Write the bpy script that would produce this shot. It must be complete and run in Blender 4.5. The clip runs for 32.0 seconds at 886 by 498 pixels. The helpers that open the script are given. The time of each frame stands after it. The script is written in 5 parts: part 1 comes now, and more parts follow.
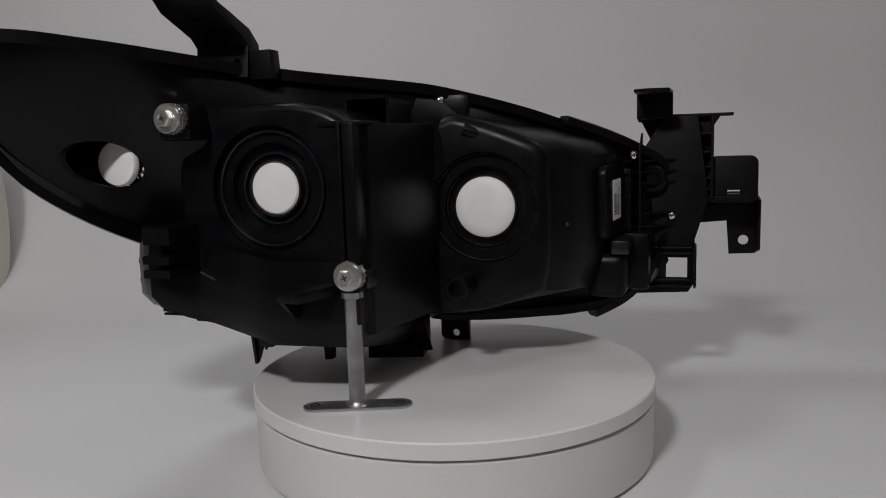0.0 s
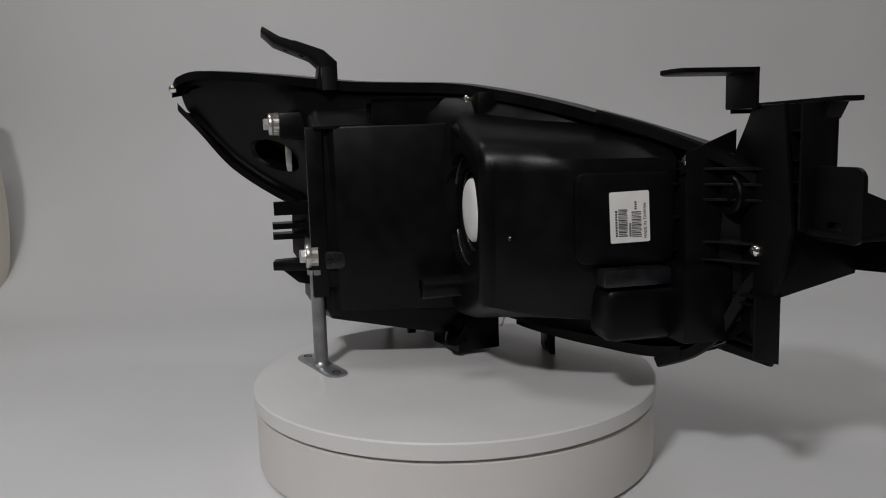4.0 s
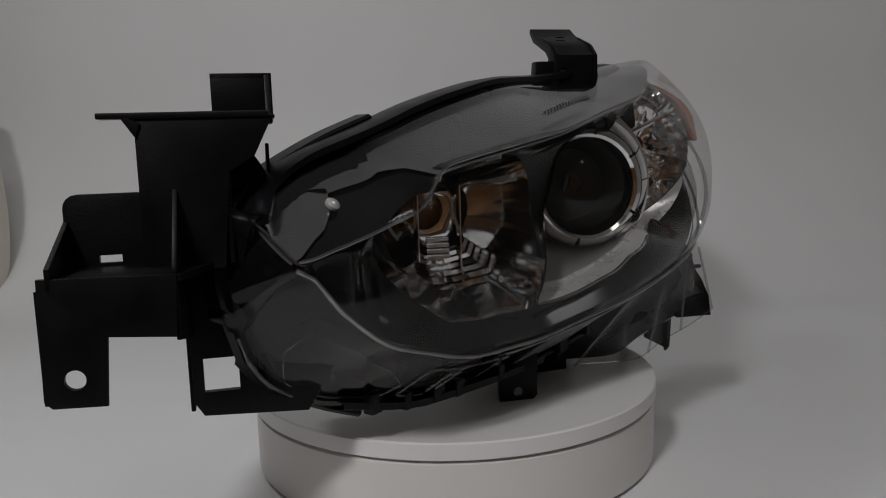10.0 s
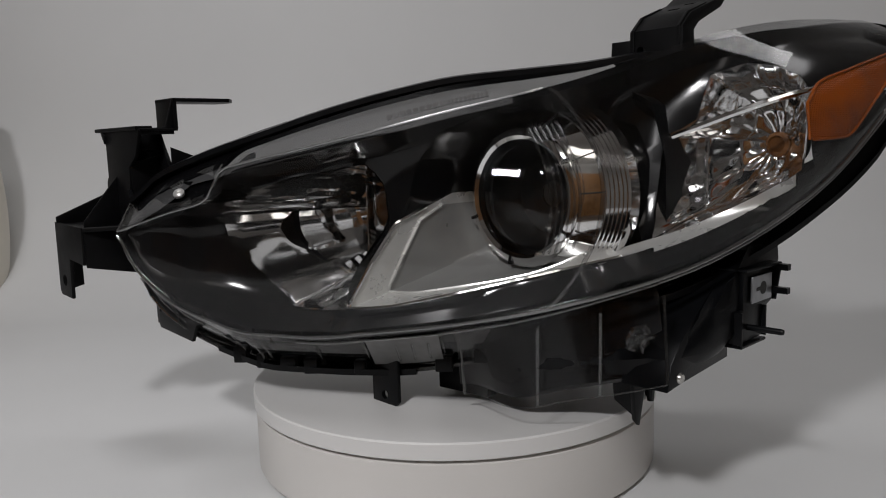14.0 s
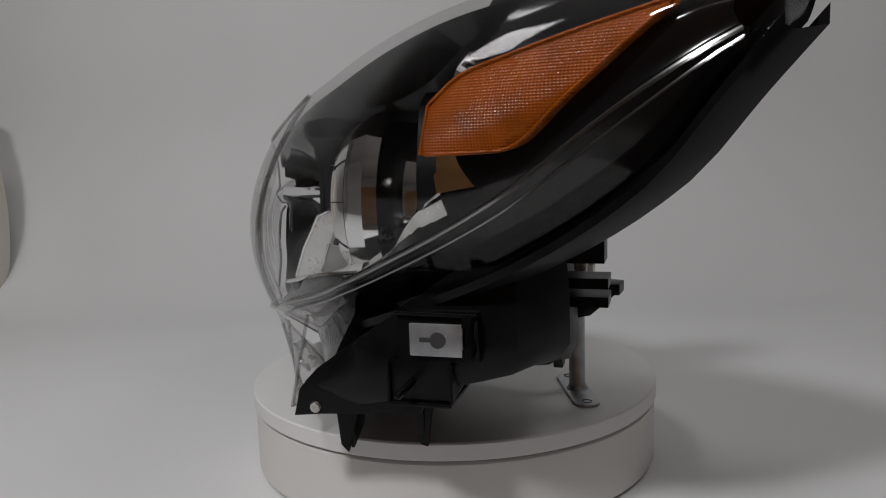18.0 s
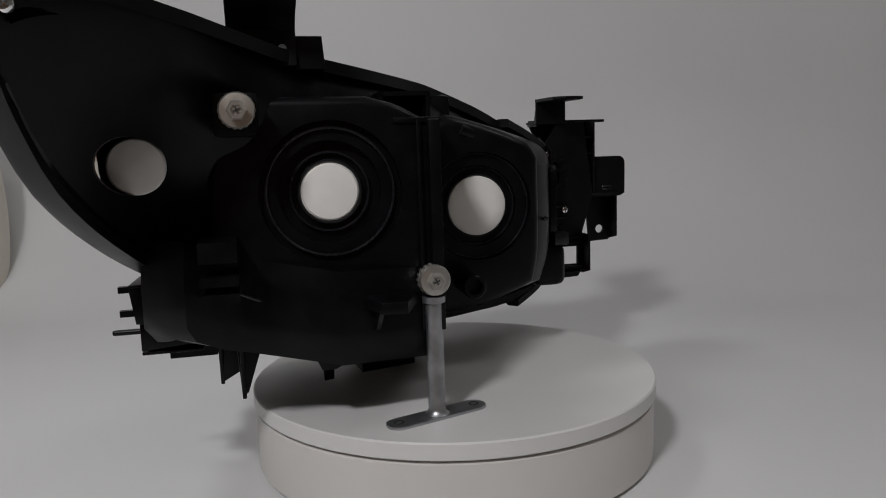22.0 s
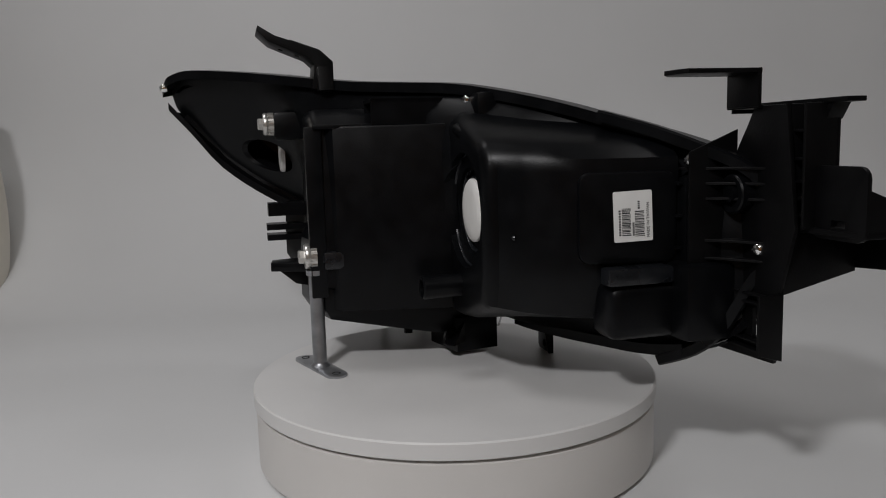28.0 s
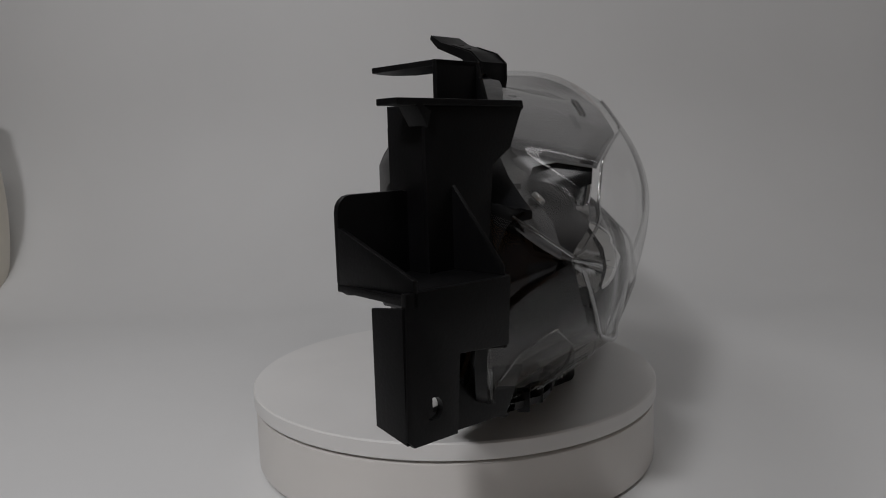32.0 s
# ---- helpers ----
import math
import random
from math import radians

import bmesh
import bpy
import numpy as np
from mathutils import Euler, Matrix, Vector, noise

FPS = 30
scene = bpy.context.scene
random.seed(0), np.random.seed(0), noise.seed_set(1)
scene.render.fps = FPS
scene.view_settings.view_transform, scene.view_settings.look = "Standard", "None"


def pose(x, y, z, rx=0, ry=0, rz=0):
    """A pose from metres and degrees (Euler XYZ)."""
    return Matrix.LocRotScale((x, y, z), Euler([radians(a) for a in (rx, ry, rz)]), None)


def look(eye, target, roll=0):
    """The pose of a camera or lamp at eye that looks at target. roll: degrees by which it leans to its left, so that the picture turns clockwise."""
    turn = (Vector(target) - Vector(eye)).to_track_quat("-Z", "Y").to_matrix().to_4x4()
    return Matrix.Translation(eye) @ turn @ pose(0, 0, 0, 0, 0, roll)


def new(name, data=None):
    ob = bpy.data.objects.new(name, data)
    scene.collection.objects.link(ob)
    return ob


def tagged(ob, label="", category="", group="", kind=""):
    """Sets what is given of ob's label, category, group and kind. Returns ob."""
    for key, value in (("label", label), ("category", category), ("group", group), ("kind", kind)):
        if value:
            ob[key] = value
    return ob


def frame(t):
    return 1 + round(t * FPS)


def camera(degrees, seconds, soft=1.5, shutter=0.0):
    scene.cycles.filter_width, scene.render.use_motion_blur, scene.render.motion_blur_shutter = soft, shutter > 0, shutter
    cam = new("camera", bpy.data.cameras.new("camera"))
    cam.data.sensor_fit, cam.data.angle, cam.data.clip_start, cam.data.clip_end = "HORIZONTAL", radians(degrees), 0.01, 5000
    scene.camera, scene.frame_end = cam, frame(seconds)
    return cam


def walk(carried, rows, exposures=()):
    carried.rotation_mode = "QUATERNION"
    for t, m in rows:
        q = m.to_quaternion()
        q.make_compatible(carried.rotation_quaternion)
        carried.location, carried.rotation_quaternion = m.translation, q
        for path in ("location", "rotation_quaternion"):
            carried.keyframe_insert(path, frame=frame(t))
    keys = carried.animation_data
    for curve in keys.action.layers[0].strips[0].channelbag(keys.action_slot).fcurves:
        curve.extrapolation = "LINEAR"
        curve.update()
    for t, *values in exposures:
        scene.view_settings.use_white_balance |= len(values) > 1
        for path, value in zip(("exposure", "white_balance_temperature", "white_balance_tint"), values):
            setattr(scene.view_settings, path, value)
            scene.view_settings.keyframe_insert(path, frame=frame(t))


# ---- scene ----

# The camera stands still before a slowly turning platter; the platter's top is z = 0, its axis x = y = 0.
cam = camera(59.8, 32.0, soft=1.05)
EYE = pose(0, -0.6124, 0.1837, 90 - 7.92, 0, 0.545) @ pose(0, 0, 0, 0, 0, -1.787)
walk(cam, [(0, EYE), (32, EYE)], exposures=[(0, -0.44), (3, -0.46), (6, -0.52), (9, -0.70), (11, -0.56), (13.4, -0.32), (16, -0.38), (21, -0.52), (24, -0.46), (28, -0.54), (32, -0.68)])
SPIN = 14.9227      # degrees a second, clockwise from above
FLOOR = -0.0615
TURN = 25.0         # heading of the headlight's long axis at the start


# ---- light ----
world = bpy.data.worlds.new("world")
scene.world = world
world.use_nodes = True
world.node_tree.nodes["Background"].inputs[0].default_value = (0.9, 0.95, 1.0, 1)
world.node_tree.nodes["Background"].inputs[1].default_value = 0.05


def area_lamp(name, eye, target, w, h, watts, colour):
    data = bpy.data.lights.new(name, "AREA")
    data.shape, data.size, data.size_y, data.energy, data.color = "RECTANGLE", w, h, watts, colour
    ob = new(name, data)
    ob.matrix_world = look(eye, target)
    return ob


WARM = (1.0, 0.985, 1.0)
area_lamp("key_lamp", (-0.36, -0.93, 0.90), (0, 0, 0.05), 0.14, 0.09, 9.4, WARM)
area_lamp("overhead_fill_lamp", (-0.62, 0.08, 1.25), (-0.60, 0.04, 0), 0.40, 0.2, 3.9, WARM)
# added unseen fill that brightens the wood panel mirrored in the chrome
area_lamp("overhead_fill_lamp", (0.3, -1.6, 1.7), (0.2, -1.9, 0), 1.2, 0.5, 4.4, (1.0, 0.95, 0.9))
# added unseen fill that lifts the right side of floor and backdrop
area_lamp("overhead_fill_lamp", (0.80, 0.10, 1.30), (0.80, 0.05, 0), 0.5, 0.25, 2.4, WARM)


# ---- materials ----
def material(name, colour, rough=0.5, metal=0.0, grain=40.0, vary=0.12, bump=0.05, bump_scale=400.0, coat=0.0, rough_vary=0.1, spec=0.5):
    m = bpy.data.materials.new(name)
    m.use_nodes = True
    n, l = m.node_tree.nodes, m.node_tree.links
    b = n["Principled BSDF"]
    b.inputs["Metallic"].default_value = metal
    b.inputs["Specular IOR Level"].default_value = spec
    b.inputs["Coat Weight"].default_value = coat
    b.inputs["Coat Roughness"].default_value = 0.08
    tc = n.new("ShaderNodeTexCoord")
    big, fine = n.new("ShaderNodeTexNoise"), n.new("ShaderNodeTexNoise")
    big.inputs["Scale"].default_value, fine.inputs["Scale"].default_value = grain, bump_scale
    big.inputs["Detail"].default_value, fine.inputs["Detail"].default_value = 6, 4
    for q in (big, fine):
        l.new(tc.outputs["Object"], q.inputs["Vector"])
    ramp = n.new("ShaderNodeValToRGB")
    lo, hi = [max(0, c * (1 - vary)) for c in colour], [min(1, c * (1 + vary)) for c in colour]
    ramp.color_ramp.elements[0].position, ramp.color_ramp.elements[1].position = 0.3, 0.7
    ramp.color_ramp.elements[0].color, ramp.color_ramp.elements[1].color = (*lo, 1), (*hi, 1)
    l.new(big.outputs["Fac"], ramp.inputs["Fac"])
    l.new(ramp.outputs["Color"], b.inputs["Base Color"])
    mr = n.new("ShaderNodeMapRange")
    mr.inputs["To Min"].default_value, mr.inputs["To Max"].default_value = max(0, rough - rough_vary), min(1, rough + rough_vary)
    l.new(big.outputs["Fac"], mr.inputs["Value"])
    l.new(mr.outputs["Result"], b.inputs["Roughness"])
    if bump:
        bp = n.new("ShaderNodeBump")
        bp.inputs["Strength"].default_value, bp.inputs["Distance"].default_value = bump, 0.001
        l.new(fine.outputs["Fac"], bp.inputs["Height"])
        l.new(bp.outputs["Normal"], b.inputs["Normal"])
    return m


def clear(name, tint, rough=0.03, gain=1.0):
    """Thin clear plastic: lets light straight through and mirrors by Fresnel."""
    m = bpy.data.materials.new(name)
    m.use_nodes = True
    n, l = m.node_tree.nodes, m.node_tree.links
    n.remove(n["Principled BSDF"])
    tr, gl, mix, fr = (n.new("ShaderNodeBsdfTransparent"), n.new("ShaderNodeBsdfGlossy"), n.new("ShaderNodeMixShader"), n.new("ShaderNodeLayerWeight"))
    tr.inputs["Color"].default_value = (*tint, 1)
    gl.inputs["Roughness"].default_value = rough
    fr.inputs["Blend"].default_value = 0.5
    power, mul = n.new("ShaderNodeMath"), n.new("ShaderNodeMath")
    power.operation, mul.operation, mul.use_clamp = "POWER", "MULTIPLY_ADD", True
    power.inputs[1].default_value = 5.0
    mul.inputs[1].default_value, mul.inputs[2].default_value = 0.85, 0.034 * gain
    l.new(fr.outputs["Facing"], power.inputs[0])
    l.new(power.outputs[0], mul.inputs[0])
    l.new(mul.outputs[0], mix.inputs["Fac"])
    l.new(tr.outputs["BSDF"], mix.inputs[1])
    l.new(gl.outputs["BSDF"], mix.inputs[2])
    l.new(mix.outputs["Shader"], n["Material Output"].inputs["Surface"])
    return m


BLACK = material("black_plastic", (0.0028, 0.0031, 0.0038), 0.34, grain=60, vary=0.3, bump=0.10, bump_scale=900, rough_vary=0.1, spec=0.18)
BRACKET = material("black_bracket_plastic", (0.0024, 0.0024, 0.0028), 0.45, grain=50, vary=0.3, bump=0.12, bump_scale=700, spec=0.18)
GLOSS = material("black_bezel", (0.004, 0.004, 0.0045), 0.14, grain=30, vary=0.2, bump=0.0, rough_vary=0.05, spec=0.3)
CHROME = material("chrome", (0.86, 0.86, 0.86), 0.08, 1.0, grain=30, vary=0.05, bump=0.0, rough_vary=0.04)
SILVER = material("silver_paint", (0.68, 0.68, 0.66), 0.28, 0.5, grain=60, vary=0.06, bump=0.0, rough_vary=0.05)
STEEL = material("galvanised_steel", (0.42, 0.43, 0.45), 0.38, 0.9, grain=80, vary=0.2, bump=0.06)
ZINC = material("zinc_plated_steel", (0.62, 0.61, 0.58), 0.3, 0.85, grain=90, vary=0.15, bump=0.04)
BROWN = material("dark_amber_plastic", (0.13, 0.055, 0.018), 0.25, grain=60, vary=0.25, bump=0.0)
AMBER = material("amber_plastic", (0.27, 0.058, 0.002), 0.18, grain=60, vary=0.25, bump=0.0, spec=0.25)


def prism_grid(m, pitch, depth):
    """Two crossed waves as relief: the prisms of a reflector."""
    n, l = m.node_tree.nodes, m.node_tree.links
    tc, add, bp = n.new("ShaderNodeTexCoord"), n.new("ShaderNodeMath"), n.new("ShaderNodeBump")
    for axis, slot in (("X", 0), ("Z", 1)):
        w = n.new("ShaderNodeTexWave")
        w.bands_direction, w.inputs["Scale"].default_value = axis, 2 * math.pi / (20 * pitch)
        l.new(tc.outputs["Object"], w.inputs["Vector"])
        l.new(w.outputs["Fac"], add.inputs[slot])
    bp.inputs["Strength"].default_value, bp.inputs["Distance"].default_value = 0.8, depth
    l.new(add.outputs[0], bp.inputs["Height"])
    l.new(bp.outputs["Normal"], n["Principled BSDF"].inputs["Normal"])


prism_grid(AMBER, 0.0013, 0.0002)
CAP = material("white_cap_plastic", (0.82, 0.81, 0.78), 0.5, grain=60, vary=0.04, bump=0.03)
PAPER = material("label_paper", (0.78, 0.78, 0.76), 0.6, grain=50, vary=0.04)
INK = material("label_ink", (0.03, 0.03, 0.03), 0.6, grain=80, vary=0.1, bump=0)
WHITE = material("white_laminate", (0.72, 0.715, 0.705), 0.38, grain=14, vary=0.03, bump=0.02, bump_scale=300)
DRUM = material("white_drum_paint", (0.70, 0.68, 0.655), 0.45, grain=10, vary=0.04, bump=0.03)
SWEEP = material("white_backdrop_vinyl", (0.69, 0.695, 0.695), 0.55, grain=3, vary=0.03, bump=0.05, bump_scale=120)
CREAM = material("cream_card", (0.66, 0.62, 0.54), 0.6, grain=8, vary=0.04)
WOOD = material("brown_wood_panel", (0.52, 0.27, 0.11), 0.5, grain=5, vary=0.3)
WALL = material("grey_room_paint", (0.62, 0.615, 0.60), 0.7, grain=4, vary=0.08)
CARPET = material("brown_carpet", (0.20, 0.16, 0.13), 0.9, grain=12, vary=0.2, bump=0.2, bump_scale=500)
RUBBER = material("black_rubber", (0.006, 0.006, 0.006), 0.6, grain=90, vary=0.2)
LENS = clear("clear_polycarbonate", (0.95, 0.95, 0.95), 0.02, 0.95)
APRON = clear("clear_apron", (0.90, 0.90, 0.90), 0.03, 0.2)
LENS_EDGE = clear("bright_moulded_edge", (0.62, 0.62, 0.62), 0.14, 9.0)
LENS_RIB = clear("moulded_clear_rib", (0.82, 0.82, 0.82), 0.12, 3.0)
DRL = material("grey_lamp_panel", (0.09, 0.09, 0.092), 0.22, 0.3, grain=30, vary=0.1, bump=0.0)
FROST = material("frosted_plastic", (0.14, 0.14, 0.14), 0.4, grain=120, vary=0.2)
RIBBED = material("ribbed_grey", (0.34, 0.34, 0.33), 0.3, 0.5, grain=60, vary=0.06, bump=0.0, rough_vary=0.05)
# lighter and glossier than BLACK, for socket rings, ledges and raised edges
GLOSSY_PLASTIC = material("lighter_black_plastic", (0.008, 0.009, 0.011), 0.28, grain=60, vary=0.3, bump=0.08, bump_scale=900)
GLASS = clear("projector_glass", (0.6, 0.62, 0.64), 0.02, 1.2)


# ---- builders ----
def part(name, bm, mat, parent=None, label="", smooth=40):
    me = bpy.data.meshes.new(name)
    bmesh.ops.recalc_face_normals(bm, faces=bm.faces)
    bm.to_mesh(me)
    bm.free()
    me.materials.append(mat)
    if smooth:
        me.shade_auto_smooth(radians(smooth)) if hasattr(me, "shade_auto_smooth") else me.shade_smooth()
        me.set_sharp_from_angle(angle=radians(smooth))
    ob = new(name, me)
    if parent:
        ob.parent = parent
    if label:
        tagged(ob, label)
    return ob


def thing(name, label, category, group="", kind=""):
    ob = new(name)
    ob.empty_display_size = 0.02
    return tagged(ob, label, category, group, kind)


def spline(rows, s):
    """Smooth values at s of columns rows[i][1:] given at rows[i][0] (monotone cubic)."""
    r = np.array(sorted(rows), float)
    x, out = r[:, 0], []
    for col in r[:, 1:].T:
        d = np.diff(col) / np.diff(x)
        m = np.r_[d[0], np.where(d[1:] * d[:-1] > 0, 2 * d[1:] * d[:-1] / (d[1:] + d[:-1] + 1e-12), 0), d[-1]]
        k = int(np.clip(np.searchsorted(x, s) - 1, 0, len(x) - 2))
        h = x[k + 1] - x[k]
        q = min(1, max(0, (s - x[k]) / h))
        out.append((2 * q**3 - 3 * q**2 + 1) * col[k] + (q**3 - 2 * q**2 + q) * h * m[k] + (3 * q**2 - 2 * q**3) * col[k + 1] + (q**3 - q**2) * h * m[k + 1])
    return out


def grid(bm, rows, close=False):
    vs = [[bm.verts.new(p) for p in r] for r in rows]
    for a, b in zip(vs, vs[1:]):
        for i in range(len(a) if close else len(a) - 1):
            j = (i + 1) % len(a)
            bm.faces.new((a[i], a[j], b[j], b[i]))
    return vs


def lathe(bm, profile, m=Matrix(), n=48, caps=False):
    """Turns (radius, height) round the z axis of m."""
    rows = []
    for r, z in profile:
        rows.append([m @ Vector((r * math.cos(2 * math.pi * k / n), r * math.sin(2 * math.pi * k / n), z)) for k in range(n)])
    vs = grid(bm, rows, True)
    if caps:
        bm.faces.new(vs[0]), bm.faces.new(vs[-1])
    return vs


def box(bm, a, b, m=Matrix(), bevel=0.0, seg=2):
    c = [(p + q) / 2 for p, q in zip(a, b)]
    size = [abs(q - p) for p, q in zip(a, b)]
    got = bmesh.ops.create_cube(bm, size=1, matrix=m @ Matrix.Translation(c) @ Matrix.Diagonal((*size, 1)))
    if bevel:
        edges = {e for v in got["verts"] for e in v.link_edges}
        bmesh.ops.bevel(bm, geom=list(edges), offset=bevel, segments=seg, affect="EDGES", profile=0.6)


def plate(bm, outline, t0, t1, m=Matrix(), bevel=0.0):
    """A flat plate: outline in the x, y plane of m, from z = t0 to t1."""
    lo = [bm.verts.new(m @ Vector((x, y, t0))) for x, y in outline]
    hi = [bm.verts.new(m @ Vector((x, y, t1))) for x, y in outline]
    faces = [bm.faces.new(lo), bm.faces.new(hi)]
    n = len(lo)
    for k in range(n):
        faces.append(bm.faces.new((lo[k], lo[(k + 1) % n], hi[(k + 1) % n], hi[k])))
    if bevel:
        bmesh.ops.recalc_face_normals(bm, faces=faces)
        bmesh.ops.bevel(bm, geom=list({e for f in faces[:2] for e in f.edges}), offset=bevel, segments=2, affect="EDGES", profile=0.6)


def cut(ob, cutters):
    """Cuts closed meshes out of ob and keeps the result as its mesh."""
    obs = []
    for bm in cutters:
        me = bpy.data.meshes.new("cutter")
        bmesh.ops.recalc_face_normals(bm, faces=bm.faces)
        bm.to_mesh(me)
        bm.free()
        obs.append(new("cutter", me))
    for c in obs:
        mod = ob.modifiers.new("cut", "BOOLEAN")
        mod.operation, mod.object, mod.solver = "DIFFERENCE", c, "EXACT"
    dg = bpy.context.evaluated_depsgraph_get()
    dg.update()
    me = bpy.data.meshes.new_from_object(ob.evaluated_get(dg))
    ob.modifiers.clear()
    ob.data = me
    for c in obs:
        bpy.data.objects.remove(c)
    return ob


def tube(r, m, z0, z1, n=40):
    bm = bmesh.new()
    lathe(bm, [(r, z0), (r, z1)], m, n, True)
    return bm


# the headlight's own space: u along its length, v towards the lens, z up; car space is turned so that y looks ahead
CAR = Matrix.Rotation(radians(-42), 4, "Z")
UZ = Matrix(((1, 0, 0, 0), (0, 0, 1, 0), (0, 1, 0, 0), (0, 0, 0, 1)))     # plate outline in u, z; thickness along v
VZ = Matrix(((0, 0, 1, 0), (1, 0, 0, 0), (0, 1, 0, 0), (0, 0, 0, 1)))     # plate outline in v, z; thickness along u


def ahead(X, Y, z):
    """A space in the headlight whose z axis looks ahead along the car, its origin at car place X, Y, z."""
    return CAR @ Matrix.Translation((X, Y, z)) @ Matrix.Rotation(radians(-90), 4, "X")


# ---- setting ----
GROUND = FLOOR - 0.78


def setting():
    bm = bmesh.new()
    prof = [(-0.46, FLOOR), (0.48, FLOOR)]
    prof += [(0.48 + 0.34 * math.sin(a), FLOOR + 0.34 * (1 - math.cos(a))) for a in np.linspace(0.08, math.pi / 2, 18)]
    prof += [(0.83, 0.6), (0.85, 1.75)]
    grid(bm, [[(x, y, z) for y, z in prof] for x in np.linspace(-1.5, 1.5, 9)])
    tagged(part("backdrop", bm, SWEEP, smooth=60), "white vinyl photo backdrop sweeping up behind the turntable", "backdrop", kind="structure")
    for name, a, b in (("wall_west", (-2.7, -2.5, GROUND), (-2.6, 0.9, 1.75)), ("wall_east", (2.6, -2.5, GROUND), (2.7, 0.9, 1.75)), ("wall_south", (-2.7, -2.6, GROUND), (2.7, -2.5, 1.75)), ("wall_north", (-2.7, 0.9, GROUND), (2.7, 1.0, 1.75)), ("ceiling", (-2.7, -2.6, 1.75), (2.7, 1.0, 1.85))):
        bm = bmesh.new()
        box(bm, a, b)
        tagged(part(name, bm, WALL), "plain grey painted room surface", "wall", kind="structure")
    bm = bmesh.new()
    box(bm, (-2.7, -2.6, GROUND - 0.1), (2.7, 1.0, GROUND))
    tagged(part("floor", bm, CARPET), "dull brown carpeted room floor", "floor", kind="structure")
    table = thing("table", "plain white table under the photo backdrop", "table")
    bm = bmesh.new()
    box(bm, (-1.52, -0.48, FLOOR - 0.032), (1.52, 0.87, FLOOR - 0.002), bevel=0.004)
    part("tabletop", bm, WHITE, table)
    for x in (-1.46, 1.46):
        for y in (-0.42, 0.81):
            bm = bmesh.new()
            box(bm, (x - 0.025, y - 0.025, GROUND), (x + 0.025, y + 0.025, FLOOR - 0.032), bevel=0.003)
            part("leg", bm, STEEL, table)
    bm = bmesh.new()
    box(bm, (-2.2, -2.499, GROUND), (1.2, -2.46, 1.15), bevel=0.004)
    tagged(part("trim", bm, WOOD), "brown wooden wainscot panel on the room wall", "panel", kind="structure")


def turntable():
    top = thing("turntable", "round white motorised display turntable on the backdrop", "turntable")
    bm = bmesh.new()
    lathe(bm, [(0.0, FLOOR), (0.154, FLOOR), (0.1585, FLOOR + 0.003), (0.1585, -0.0150), (0.1575, -0.0142), (0.0, -0.0142)], n=128)
    part("base", bm, DRUM, top, "off-white drum-shaped base")
    # black band set into the gap, its colour standing in for the shade
    bm = bmesh.new()
    lathe(bm, [(0.0, -0.0142), (0.150, -0.0142), (0.150, -0.0118)], n=96)
    part("gap_ring", bm, RUBBER, top, "black shadow gap ring")
    bm = bmesh.new()
    lathe(bm, [(0.0, -0.0118), (0.1592, -0.0118), (0.16, -0.011), (0.16, -0.0011), (0.1589, 0.0), (0.0, 0.0)], n=128)
    platter = part("platter", bm, WHITE, top, "smooth white round platter")
    return platter


def canister():
    can = thing("canister", "cream white barrel-shaped canister standing on the backdrop", "canister")
    bm = bmesh.new()
    lathe(bm, [(0.0, FLOOR)] + [(0.108 - 0.8 * (z - 0.075) ** 2, z) for z in np.linspace(FLOOR, 0.26, 20)], pose(-0.834, 0.62, 0.012), 96)
    part("body", bm, CREAM, can)
    bm = bmesh.new()
    lathe(bm, [(0.0805, 0.26), (0.082, 0.262), (0.082, 0.272), (0.076, 0.276), (0.0, 0.276)], pose(-0.834, 0.62, 0.012), 96)
    part("lid", bm, CREAM, can)


